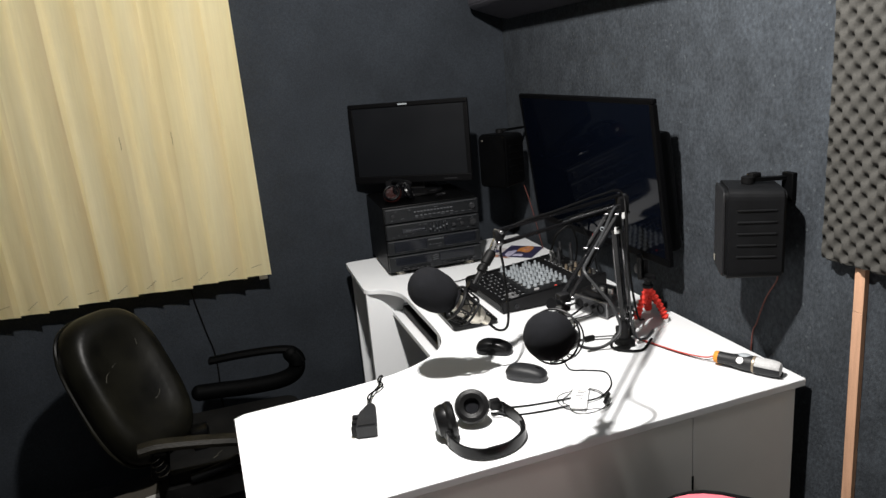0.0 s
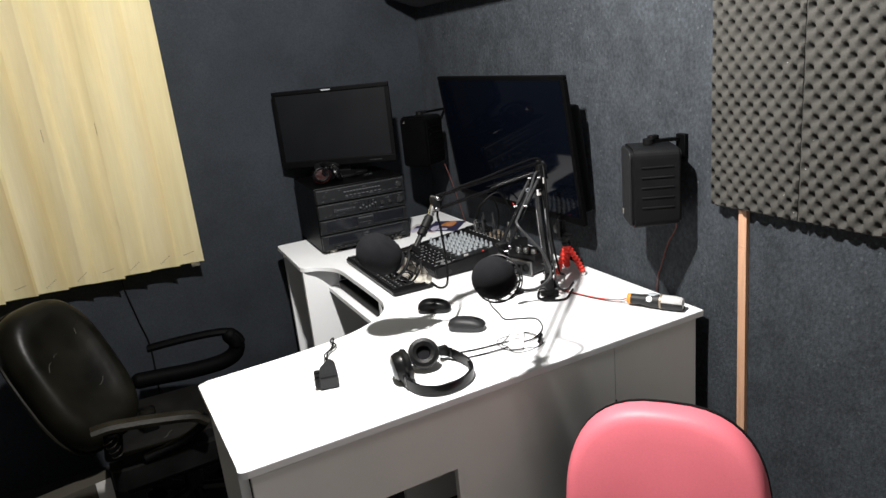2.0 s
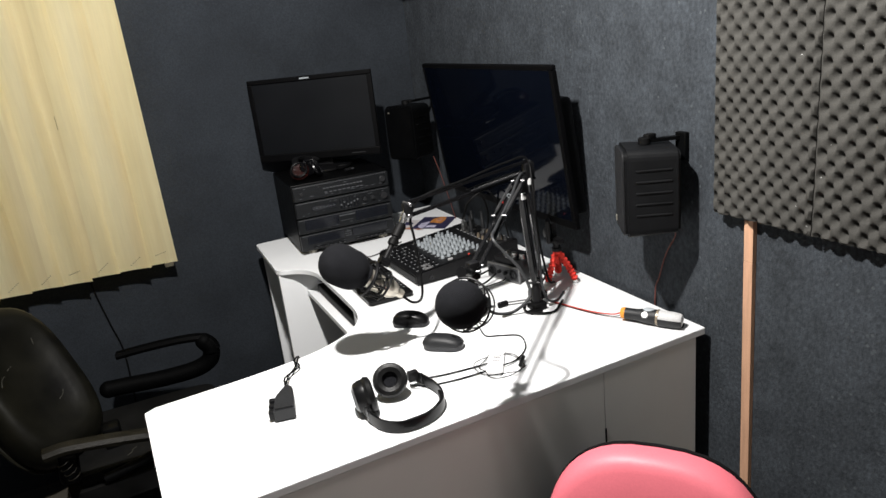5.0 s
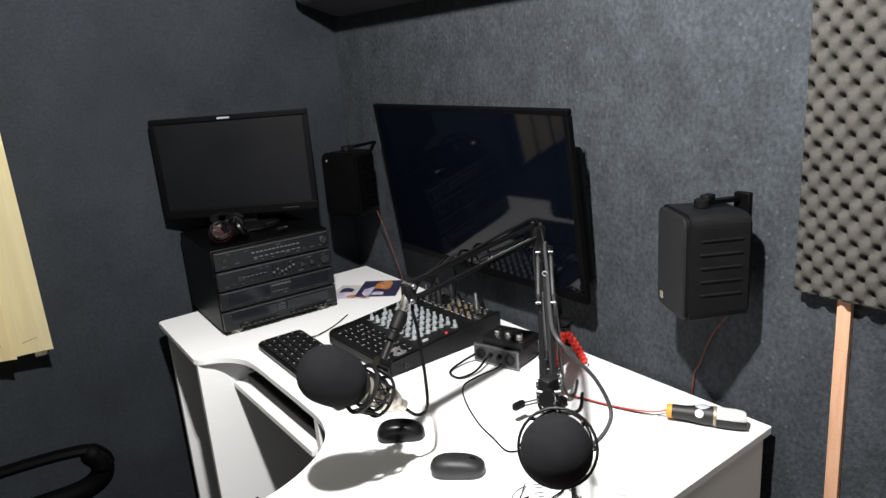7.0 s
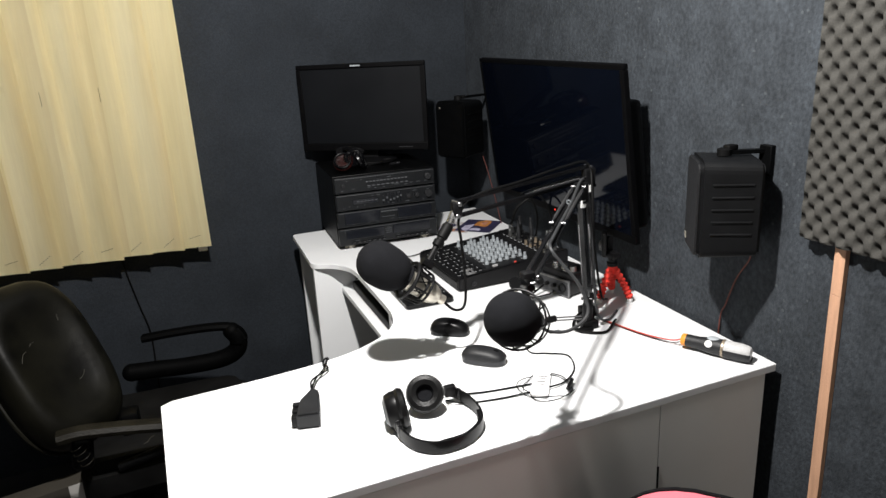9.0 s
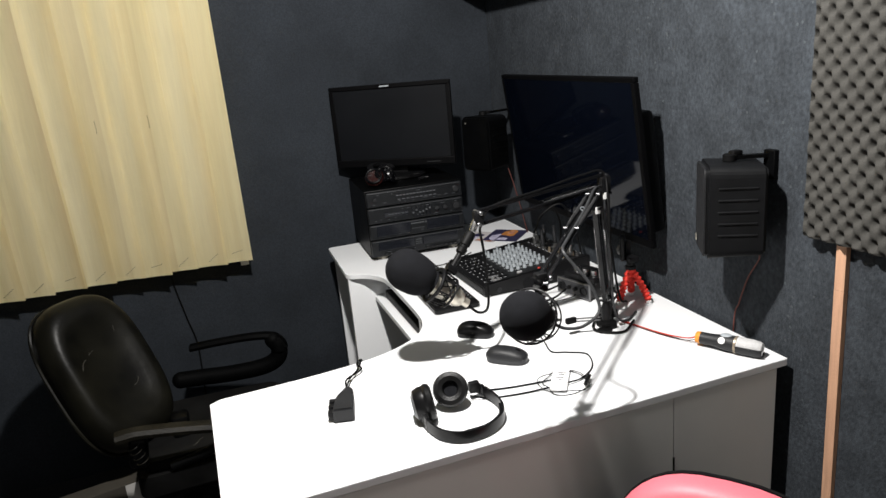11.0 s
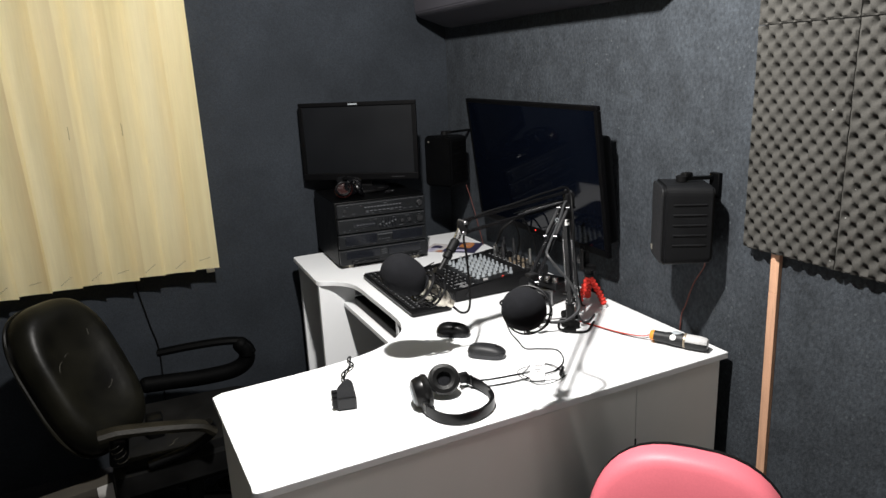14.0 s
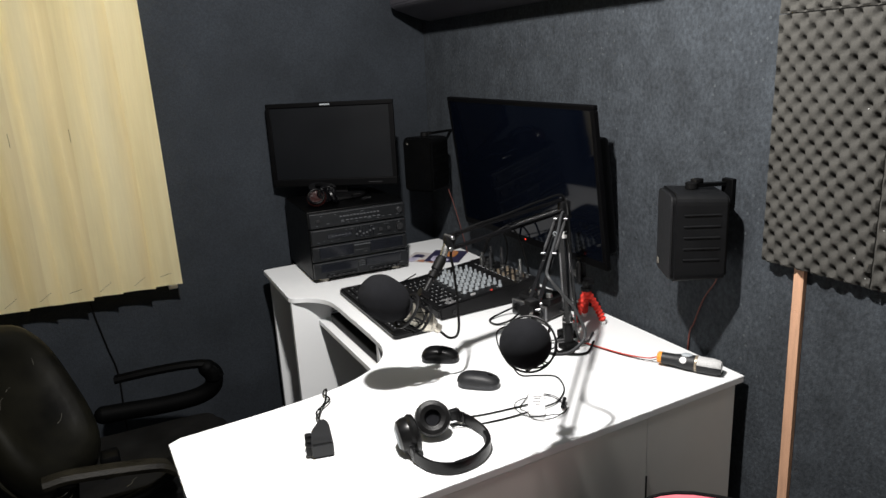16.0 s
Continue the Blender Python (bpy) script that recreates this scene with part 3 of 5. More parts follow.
# ---- hi-fi stack ----
def hifi():
    W, Dp = 0.345, 0.33
    th = thing("hifi_stack", pose(0.824, 2.512, DZ, 0, 0, -2.5), "black four-tier stereo system with side panels on the desk", "stereo")
    heights = [(0.012, 0.062), (0.074, 0.056), (0.130, 0.058), (0.188, 0.056)]
    part("cabinet", abox((W / 2, Dp / 2 + 0.008, 0.128), (W, Dp - 0.012, 0.236), 0.003), DEEP, th)
    for s in (-1, 1):
        part("foot", lathe([(0.018, 0), (0.020, 0.004), (0.018, 0.012)], 16, pose(W / 2 + s * 0.13, 0.03, 0)), SILVER, th, "champagne-coloured round foot")
    random.seed(11)
    for n, (z, h) in enumerate(heights):
        # fine silk-screened legends and a bright trim line on every tier
        part("trim_line", abox((W / 2, -0.0056, z + h - 0.006), (W - 0.020, 0.0012, 0.0008)), HIFIKNOB, th)
        x = 0.022
        while x < W - 0.03:
            w = random.uniform(0.004, 0.016)
            part("print_bar", abox((x + w / 2, -0.0056, z + random.choice((0.012, 0.016, 0.046)) * h / 0.06), (w, 0.0010, 0.0016)), HIFIKNOB, th)
            x += w + random.uniform(0.008, 0.026)
    for n, (z, h) in enumerate(heights):
        f = part("front_panel", abox((W / 2, 0.002, z + h / 2), (W - 0.004, 0.014, h - 0.005), 0.003), RACKFACE, th, "black brushed front panel")
        y = -0.0065
        if n == 3:
            for k in range(12):
                part("button", abox((0.11 + 0.012 * k, y, z + 0.034), (0.008, 0.005, 0.004), 0.001), HIFIKNOB, f)
            for k in range(9):
                part("button", abox((0.115 + 0.016 * k, y, z + 0.020), (0.010, 0.005, 0.003), 0.001), HIFIKNOB, f)
            part("knob", lathe([(0.011, 0), (0.011, 0.008), (0.009, 0.010), (0, 0.010)], 18, aim((0.318, -0.005, z + 0.03), (0, -1, 0))), CHAR, f)
            part("knob", lathe([(0.006, 0), (0.006, 0.006), (0, 0.007)], 14, aim((0.03, -0.005, z + 0.028), (0, -1, 0))), CHAR, f)
        if n == 2:
            for k in range(6):
                part("slider_slot", abox((0.160 + 0.012 * k, y, z + 0.029), (0.003, 0.003, 0.034)), RACKGLASS, f)
                part("slider", abox((0.160 + 0.012 * k, y - 0.003, z + 0.022 + random.uniform(0, 0.014)), (0.006, 0.008, 0.005), 0.001), HIFIKNOB, f)
            for x in (0.245, 0.275):
                part("knob", lathe([(0.0065, 0), (0.0065, 0.010), (0, 0.011)], 16, aim((x, -0.005, z + 0.03), (0, -1, 0))), CHAR, f)
            part("knob", lathe([(0.012, 0), (0.012, 0.010), (0, 0.011)], 18, aim((0.316, -0.005, z + 0.03), (0, -1, 0))), CHAR, f)
            part("display", abox((0.10, y, z + 0.029), (0.085, 0.003, 0.016), 0.001), RACKGLASS, f)
            for k in range(6):
                part("print_bar", abox((0.075 + 0.012 * k, y - 0.0022, z + 0.030), (0.007, 0.001, 0.002)), HIFIKNOB, f)
        if n == 1:
            part("tape_door", abox((0.085, y, z + 0.031), (0.12, 0.004, 0.038), 0.002), RACKGLASS, f)
            part("tape_door", abox((0.265, y, z + 0.031), (0.12, 0.004, 0.038), 0.002), RACKGLASS, f)
            for k in range(6):
                part("button", abox((0.152 + 0.010 * k, y, z + 0.042), (0.007, 0.005, 0.004), 0.001), HIFIKNOB, f)
            for k in range(4):
                part("print_bar", abox((0.155 + 0.012 * k, y, z + 0.024), (0.008, 0.002, 0.0015)), HIFIKNOB, f)
        if n == 0:
            for x in (0.09, 0.25):
                part("tape_door", abox((x, y, z + 0.038), (0.13, 0.004, 0.030), 0.002), RACKGLASS, f)
            for x0 in (0.05, 0.20):
                for k in range(7):
                    part("button", abox((x0 + 0.017 * k, y - 0.002, z + 0.011), (0.013, 0.008, 0.008), 0.0015), SATIN, f)
                    part("print_bar", abox((x0 + 0.017 * k, y - 0.0065, z + 0.012), (0.005, 0.001, 0.002)), HIFIKNOB, f)
            for k in range(3):
                part("print_bar", abox((0.17, y, z + 0.030 + 0.007 * k), (0.022, 0.002, 0.0015)), HIFIKNOB, f)
    return th


hifi()


# ---- computer monitor above the stereo ----
def monitor():
    a, b = Vector((0.812, 2.846, 0)), Vector((1.186, 2.588, 0))
    ang = math.degrees(math.atan2(b.y - a.y, b.x - a.x))
    c = (a + b) / 2
    th = thing("computer_monitor", pose(c.x, c.y, 1.006, 0, 0, ang), "black widescreen computer monitor, switched off, on the stereo", "monitor")
    W, H = 0.462, 0.299
    part("back_shell", abox((0, 0.020, 0.180), (W - 0.02, 0.03, H - 0.02), 0.012, 3), BLACK, th)
    bm = bmesh.new()
    bw = 0.016
    box(bm, (0, 0, 0.034 + H - bw / 2), (W, 0.018, bw), 0.003)
    box(bm, (0, 0, 0.034 + 0.014), (W, 0.018, 0.028), 0.003)
    for s in (-1, 1):
        box(bm, (s * (W / 2 - bw / 2), 0, 0.034 + H / 2 + 0.006), (bw, 0.0175, H - 0.0442), 0.001)
    part("bezel", bm, BEZEL, th)
    part("screen", abox((0, 0.000, 0.034 + H / 2 + 0.006), (W - 0.03, 0.008, H - 0.044)), MATSCREEN, th)
    part("brand_mark", abox((-0.012, -0.0095, 0.034 + H - 0.0075), (0.036, 0.0015, 0.005)), GREYKNOB, th, "small pale brand mark")
    part("stand_neck", abox((0, 0.035, 0.03), (0.07, 0.02, 0.09), 0.004), BLACK, th)
    part("stand_foot", lathe([(0.10, 0), (0.10, 0.006), (0.085, 0.012), (0, 0.014)], 32, pose(0, 0.03, -0.006)), SATIN, th)
    part("button_strip", abox((0.15, -0.0092, 0.046), (0.05, 0.0015, 0.003)), CHAR, th)


monitor()


# ---- headphones ----
hp = thing("headphones", pose(0.728, 1.372, DZ), "black closed-back headphones lying on the white desk", "headphones", "headphones")
band = [(0.038, 0.073, 0.026), (0.054, 0.062, 0.020), (0.066, 0.030, 0.016), (0.067, -0.012, 0.014), (0.051, -0.050, 0.014), (0.012, -0.076, 0.014), (-0.036, -0.079, 0.014), (-0.070, -0.054, 0.014), (-0.084, -0.012, 0.016), (-0.084, 0.016, 0.022)]
strap = [(-0.0022, -0.011), (0.0022, -0.011), (0.0030, 0), (0.0022, 0.011), (-0.0022, 0.011), (-0.0030, 0)]
part("headband", sweep(band, 0, section=strap, steps=5), SATIN, hp)
part("headband_pad", sweep([(x * 0.95, y * 0.95, z) for x, y, z in band[3:7]], 0, section=[(u * 1.3, v * 0.8) for u, v in strap], steps=5), RUBBER, hp)
part("hinge", abox((0.042, 0.069, 0.026), (0.022, 0.014, 0.022), 0.003), BLACK, hp)
part("band_end", abox((0.056, 0.058, 0.020), (0.007, 0.008, 0.023), 0.002), DARKSTEEL, hp, "dark metal band end")
part("hinge", abox((-0.083, 0.012, 0.022), (0.012, 0.022, 0.022), 0.003), BLACK, hp)
part("band_end", abox((-0.084, -0.010, 0.017), (0.007, 0.008, 0.023), 0.002), DARKSTEEL, hp, "dark metal band end")
# ear cups: one turned face up, the other standing on its edge
m1 = hp.matrix_world.inverted() @ aim((0.718, 1.434, DZ + 0.035), (-0.28, -0.72, 0.62)) @ Matrix.Scale(0.96, 4)
m2 = hp.matrix_world.inverted() @ aim((0.654, 1.408, DZ + 0.0345), (0.95, -0.20, 0.16))
for m in (m1, m2):
    cup = part("ear_cup", lathe([(0, -0.022), (0.020, -0.022), (0.030, -0.017), (0.034, -0.006), (0.034, 0.002), (0, 0.002)], 28, m), SATIN, hp)
    part("cushion", lathe([(0.034, 0.002), (0.037, 0.008), (0.034, 0.016), (0.026, 0.019), (0.017, 0.015), (0.014, 0.007), (0.013, 0.003)], 28, m), CUSHION, cup, "soft black leatherette ear cushion")
    part("speaker_cloth", lathe([(0, 0.003), (0.0145, 0.004), (0.0145, 0.0025), (0, 0.002)], 24, m), SPONGE, cup)
    if m is m2:
        part("cup_badge", lathe([(0, -0.0235), (0.020, -0.0228), (0.021, -0.0215), (0, -0.0215)], 24, m), GREYKNOB, cup, "grey disc on the outer face")
part("cord", sweep([(0.75 - 0.728, 1.462 - 1.372, 0.02), (0.05, 0.088, 0.006), (0.11, 0.072, 0.003), (0.17, 0.062, 0.003), (0.215, 0.055, 0.004)], 0.0017, 6), RUBBER, hp)
part("cord", sweep([(0.030, 0.062, 0.012), (0.065, 0.050, 0.003), (0.13, 0.035, 0.003), (0.20, 0.028, 0.004)], 0.0017, 6), RUBBER, hp)

rackhp = thing("headphones", pose(0.905, 2.575, 1.006, 0, 0, 20), "dark glossy headphones with a dark red ear cup on the stereo", "headphones", "headphones")
for x, y, w, mat in ((-0.035, -0.005, (-0.55, -0.6, 0.6), REDSHINE), (0.035, 0.005, (0.75, -0.55, 0.35), GLOSS)):
    m = aim((x, y, 0.030), w)
    c = part("ear_cup", lathe([(0, 0.006), (0.016, 0.010), (0.028, 0.009), (0.033, 0), (0.030, -0.012), (0.020, -0.016), (0, -0.016)], 26, m), mat, rackhp)
    part("rim", ring(bmesh.new(), m @ pose(0, 0, 0.010), 0.026, 0.004), GLOSS, c)
part("headband", sweep([(-0.035, 0.0, 0.05), (-0.02, 0.035, 0.062), (0.02, 0.055, 0.064), (0.06, 0.045, 0.055), (0.062, 0.02, 0.045)], 0, section=[(-0.010, -0.003), (0.010, -0.003), (0.010, 0.003), (-0.010, 0.003)]), SATIN, rackhp)
for k, (x, y, z, a) in enumerate(((-0.010, -0.012, 0.040, 0.3), (0.012, -0.006, 0.046, -0.4), (0.030, -0.014, 0.036, 0.8))):
    part("ear_pad", ring(bmesh.new(), aim((x, y, z - 0.008), (math.sin(a), -0.8, 0.5)), 0.020 + 0.003 * k, 0.0085, 22, 8), GLOSS, rackhp, "glossy black ear pad")
part("cord", sweep([(0.06, 0.0, 0.01), (0.10, -0.015, 0.006), (0.13, 0.0, 0.004), (0.15, 0.03, 0.004), (0.18, 0.02, 0.004)], 0.0025, 6), RUBBER, rackhp)
plug = thing("plug_adapter", pose(1.04, 2.545, 1.006, 0, 0, 15), "small pale jack adapter lying on the stereo", "plug")
part("sleeve", arod((-0.012, 0, 0.006), (0.012, 0, 0.006), 0.0055), BLACK, plug)
part("tip", arod((0.012, 0, 0.006), (0.026, 0, 0.006), 0.003), STEEL, plug)


# ---- television on the wall ----
def television():
    a, b = Vector((1.319, 2.405, 1.342)), Vector((1.333, 1.681, 1.334))
    x = (b - a).normalized()
    tilt = radians(7.5)
    up = Vector((-math.sin(tilt), 0, math.cos(tilt)))
    z = x.cross(up).normalized()
    y = z.cross(x)
    m = Matrix((x, y, z)).transposed().to_4x4()
    m.translation = (a + b) / 2
    th = thing("television", m, "black flat-screen television, switched off, tilted on a wall bracket", "television")
    W, H, bw = 0.7245, 0.440, 0.014
    bm = bmesh.new()
    box(bm, (0, -bw / 2, 0.006), (W, bw, 0.016), 0.003)
    box(bm, (0, -H + 0.012, 0.006), (W, 0.024, 0.016), 0.003)
    for s in (-1, 1):
        box(bm, (s * (W / 2 - bw / 2), -H / 2 + 0.005, 0.006), (bw, H - 0.038, 0.0155), 0.002)
    part("bezel", bm, BEZEL, th, "narrow black bezel")
    part("screen", abox((0, -H / 2 + 0.005, 0.006), (W - 0.026, H - 0.036, 0.014)), SCREEN, th, "dark glossy screen")
    part("back_shell", abox((0, -H / 2 - 0.032, -0.026), (W - 0.04, H - 0.12, 0.05), 0.012, 3), DEEP, th)
    part("standby_lamp", abox((0.0, -H + 0.014, 0.0148), (0.0045, 0.0035, 0.002)), LED, th, "tiny glowing red standby lamp")
    part("wall_bracket", abox((0, -H / 2, -0.082), (0.24, 0.22, 0.045), 0.004), DARKSTEEL, th)


television()


# ---- wall loudspeakers ----
def loudspeaker(place, way, H, W, Dp, label, shell, badge):
    """way: where the grille looks."""
    z = Vector((0, 0, 1))
    f = Vector(way).normalized()
    x = f.cross(z)
    m = Matrix((x, f, z)).transposed().to_4x4()
    m.translation = place
    th = thing("wall_speaker", m, label, "loudspeaker", "wall speakers")
    turn = pose(0, 0, 0, 90, 0, 0)
    front = round_corners([(-W / 2, 0), (W / 2, 0), (W / 2, H), (-W / 2, H)], [0.016, 0.016, 0.024, 0.024], 6)
    bm = slab(front, 0.0, Dp, 0.006, 2)
    bm.transform(turn)
    for v in bm.verts:
        # the box narrows towards its back
        v.co.z = H / 2 + (v.co.z - H / 2) * (1 - 0.05 * abs(v.co.y) / Dp)
    flip = 1 if max(v.co.y for v in bm.verts) < 0.01 else -1
    for v in bm.verts:
        v.co.y *= flip
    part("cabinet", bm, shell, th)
    inner = round_corners([(-W / 2 + 0.004, 0.004), (W / 2 - 0.004, 0.004), (W / 2 - 0.004, H - 0.004), (-W / 2 + 0.004, H - 0.004)], [0.014, 0.014, 0.021, 0.021], 6)
    bm = slab(inner, 0.0, 0.005, 0.002, 2)
    bm.transform(turn)
    for v in bm.verts:
        v.co.y = abs(v.co.y) - 0.001
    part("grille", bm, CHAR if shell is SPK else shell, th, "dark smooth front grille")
    for s in (-1, 1):
        for k in range(5):
            zz = H * (0.26 + 0.125 * k)
            part("rib", abox((s * (W / 2 - 0.003), -Dp * 0.52, zz), (0.0105, Dp * 0.66, 0.0052), 0.0022), shell, th)
    part("badge", abox((W * badge[0], 0.0065, H * badge[1]), (badge[2], 0.002, badge[2] * 1.1), 0.001), SILVER, th, "small metal badge")
    part("bracket_knob", lathe([(0.014, 0), (0.014, 0.012), (0.010, 0.014), (0, 0.014)], 16, pose(0, -Dp * 0.45, H)), RUBBER, th)
    return th


def bracket(th, a, b, r=0.012):
    inv = th.matrix_world.inverted()
    part("wall_bracket", sweep([inv @ Vector(a), inv @ ((Vector(a) + Vector(b)) / 2), inv @ Vector(b)], r, section=[(-r, -0.004), (r, -0.004), (r, 0.004), (-r, 0.004)], steps=2), DEEP, th, "black steel wall bracket")


s1 = loudspeaker((1.309, 1.422, 0.969), (-0.850, 0.527, 0.0), 0.195, 0.124, 0.116, "black ribbed loudspeaker on a wall bracket beside the foam", SPK, (0.26, 0.13, 0.012))
bracket(s1, (1.362, 1.390, 1.170), (1.437, 1.366, 1.168), 0.007)
part("bracket_clip", abox((1.366, 1.392, 1.177), (0.024, 0.018, 0.014), 0.003, m=s1.matrix_world.inverted()), RUBBER, s1)
part("wall_plate", abox((1.432, 1.362, 1.150), (0.016, 0.030, 0.060), 0.002, m=s1.matrix_world.inverted()), DEEP, s1)
# same build as s1, with a darker colour for shell and grille
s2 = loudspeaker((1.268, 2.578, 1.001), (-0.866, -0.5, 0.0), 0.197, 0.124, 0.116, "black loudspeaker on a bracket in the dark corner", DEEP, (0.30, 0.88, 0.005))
bracket(s2, (1.330, 2.612, 1.204), (1.470, 2.690, 1.200), 0.007)
part("bracket_clip", abox((1.332, 2.612, 1.205), (0.024, 0.018, 0.012), 0.003, m=s2.matrix_world.inverted()), RUBBER, s2)
w = thing("speaker_cable", pose(0, 0, 0), "thin red speaker cable hanging down the dark wall", "cable")
part("cord", sweep([(1.385, 1.352, 0.978), (1.424, 1.376, 0.945), (1.432, 1.415, 0.887), (1.433, 1.440, 0.82), (1.434, 1.456, 0.76), (1.434, 1.458, 0.5)], 0.0017, 6), DULLRED, w)
w = thing("speaker_cable", pose(0, 0, 0), "thin red speaker cable hanging down the dark wall", "cable")
part("cord", sweep([(1.40, 2.60, 0.99), (1.41, 2.58, 0.93), (1.42, 2.55, 0.84), (1.425, 2.53, 0.78), (1.44, 2.52, 0.70)], 0.0013, 6), DULLRED, w)


# ---- keyboard on the desk ----
def keyboard():
    # local x runs along the keyboard's length, y across it, away from the sitter
    o, far = Vector((0.848, 1.909, 0)), Vector((0.858, 2.378, 0))
    x = (o - far).normalized()
    z = Vector((0, 0, 1))
    y = z.cross(x)
    m = Matrix((x, y, z)).transposed().to_4x4()
    m.translation = Vector((far.x, far.y, DZ))
    th = thing("keyboard", m, "slim black keyboard with pale lettering lying on the desk", "keyboard")
    L, W = 0.469, 0.131
    part("base", slab(round_corners([(0, 0), (L, 0), (L, W), (0, W)], [0.030, 0.012, 0.012, 0.018], 5), 0.002, 0.016, 0.003), SATIN, th)
    me = bpy.data.meshes.new("key")
    bm = abox((0, 0, 0.002), (0.0160, 0.0160, 0.004), 0.0012, 1)
    bm.to_mesh(me), bm.free()
    me.materials.append(BLACK)
    mk = bpy.data.meshes.new("key_mark")
    bm = abox((-0.003, 0.003, 0.0042), (0.0035, 0.0035, 0.0006))
    bm.to_mesh(mk), bm.free()
    mk.materials.append(PRINT)
    for r in range(6):
        for c in range(22):
            gx = 0.022 + c * 0.0191 + (0.006 if c > 14 else 0) + (0.004 if c > 17 else 0)
            if gx > L - 0.012:
                continue
            k = new("key", me)
            k.parent = th
            k.location = (gx, 0.016 + r * 0.0195, 0.0155)
            if (c + r) % 2 == 0 or c > 14:
                q = new("key_mark", mk)
                q.parent = k
    part("cord", sweep([(0.06, W, 0.008), (0.05, W + 0.03, 0.004), (0.02, W + 0.09, 0.003), (-0.03, W + 0.16, 0.003)], 0.0016, 6), RUBBER, th)


keyboard()


# ---- mixing desk ----
def mixer():
    # local x to the right along the front edge, y up the sloping face
    fl, fr = Vector((1.011, 2.242, 0)), Vector((1.015, 1.970, 0))
    x = (fr - fl).normalized()
    z = Vector((0, 0, 1))
    y = z.cross(x)
    m = Matrix((x, y, z)).transposed().to_4x4()
    m.translation = Vector((fl.x, fl.y, DZ))
    th = thing("mixing_console", m, "black compact audio mixer with rows of grey knobs", "mixer")
    W, Dp = 0.272, 0.346
    sec = [(0, 0.004), (Dp, 0.004), (Dp, 0.060), (Dp - 0.075, 0.056), (Dp - 0.08, 0.050), (0.008, 0.034), (0, 0.028)]
    bm = bmesh.new()
    ends = [[bm.verts.new((xx, yy, zz)) for yy, zz in sec] for xx in (0.0, W)]
    for i in range(len(sec)):
        j = (i + 1) % len(sec)
        bm.faces.new((ends[0][i], ends[0][j], ends[1][j], ends[1][i]))
    bm.faces.new(ends[0]), bm.faces.new(ends[1])
    bmesh.ops.bevel(bm, geom=bm.edges[:], offset=0.003, segments=2, affect="EDGES")
    part("body", bm, BLACK, th)
    for s in (-0.004, W + 0.004):
        bm = bmesh.new()
        ee = [[bm.verts.new((s + d, yy, zz + (0.006 if zz > 0.02 else 0))) for yy, zz in sec] for d in (-0.006, 0.006)]
        for i in range(len(sec)):
            j = (i + 1) % len(sec)
            bm.faces.new((ee[0][i], ee[0][j], ee[1][j], ee[1][i]))
        bm.faces.new(ee[0]), bm.faces.new(ee[1])
        bmesh.ops.bevel(bm, geom=bm.edges[:], offset=0.003, segments=2, affect="EDGES")
        part("side_cheek", bm, BLACK, th)
    slope = math.atan2(0.050 - 0.034, Dp - 0.088)
    face = pose(0, 0.008, 0.034, math.degrees(slope), 0, 0)
    kn = bpy.data.meshes.new("knob")
    bm = lathe([(0.0066, 0), (0.0060, 0.006), (0.0045, 0.008), (0.0036, 0.019), (0, 0.0195)], 12)
    bm.to_mesh(kn), bm.free()
    kn.materials.append(GREYKNOB)
    kb = bpy.data.meshes.new("knob")
    bm = lathe([(0.0042, 0), (0.0038, 0.005), (0, 0.0055)], 10)
    bm.to_mesh(kb), bm.free()
    kb.materials.append(BLACK)
    mk = bpy.data.meshes.new("print_bar")
    bm = abox((0, 0, 0.0004), (0.009, 0.0016, 0.0008))
    bm.to_mesh(mk), bm.free()
    mk.materials.append(PRINT)
    random.seed(5)
    for c in range(9):
        px = 0.018 + c * 0.0278
        for r in range(6):
            # grey rotary knobs; the first strip starts lower and is partly black
            if c == 8 and r < 5:
                continue
            me = kb if c == 0 and r % 2 else kn
            k = new("knob", me)
            k.parent = th
            k.matrix_local = face @ pose(px + random.uniform(-0.001, 0.001), 0.112 + r * 0.0215, 0.0, 0, 0, random.uniform(0, 60))
            q = new("print_bar", mk)
            q.parent = th
            q.matrix_local = face @ pose(px, 0.1015 + r * 0.0215, 0.001)
        for r in range(5):
            # black push buttons with pale legends on the front strip
            py = 0.012 + r * 0.0165
            k = new("button", kb)
            k.parent = th
            k.matrix_local = face @ pose(px + random.uniform(-0.002, 0.002), py, 0)
            for dx, turn in ((0.0085, 90 if (c + r) % 4 == 0 else 0),):
                q = new("print_bar", mk)
                q.parent = th
                q.matrix_local = face @ pose(px + dx, py - 0.003 + random.uniform(-0.003, 0.003), 0.001, 0, 0, turn)
    part("print_panel", abox((0, 0, 0.0006), (0.045, 0.026, 0.0012), m=face @ pose(0.236, 0.044, 0)), GREYP, th, "grey printed legend panel")
    part("white_slider", abox((0, 0, 0.004), (0.005, 0.016, 0.006), 0.001, m=face @ pose(0.248, 0.120, 0)), LIGHTKNOB, th, "small pale slider")
    part("red_knob", lathe([(0.0040, 0), (0.0034, 0.0035), (0, 0.004)], 12, face @ pose(0.252, 0.182, 0)), REDWIRE, th, "red main level knob")
    part("phones_socket", lathe([(0.007, 0), (0.007, 0.003), (0.004, 0.003), (0.004, 0.0005), (0, 0.0005)], 14, aim((0.2825, 0.045, 0.018), (1, 0, 0))), CHAR, th)
    top = pose(0, Dp - 0.075, 0.0565, 3.1, 0, 0)
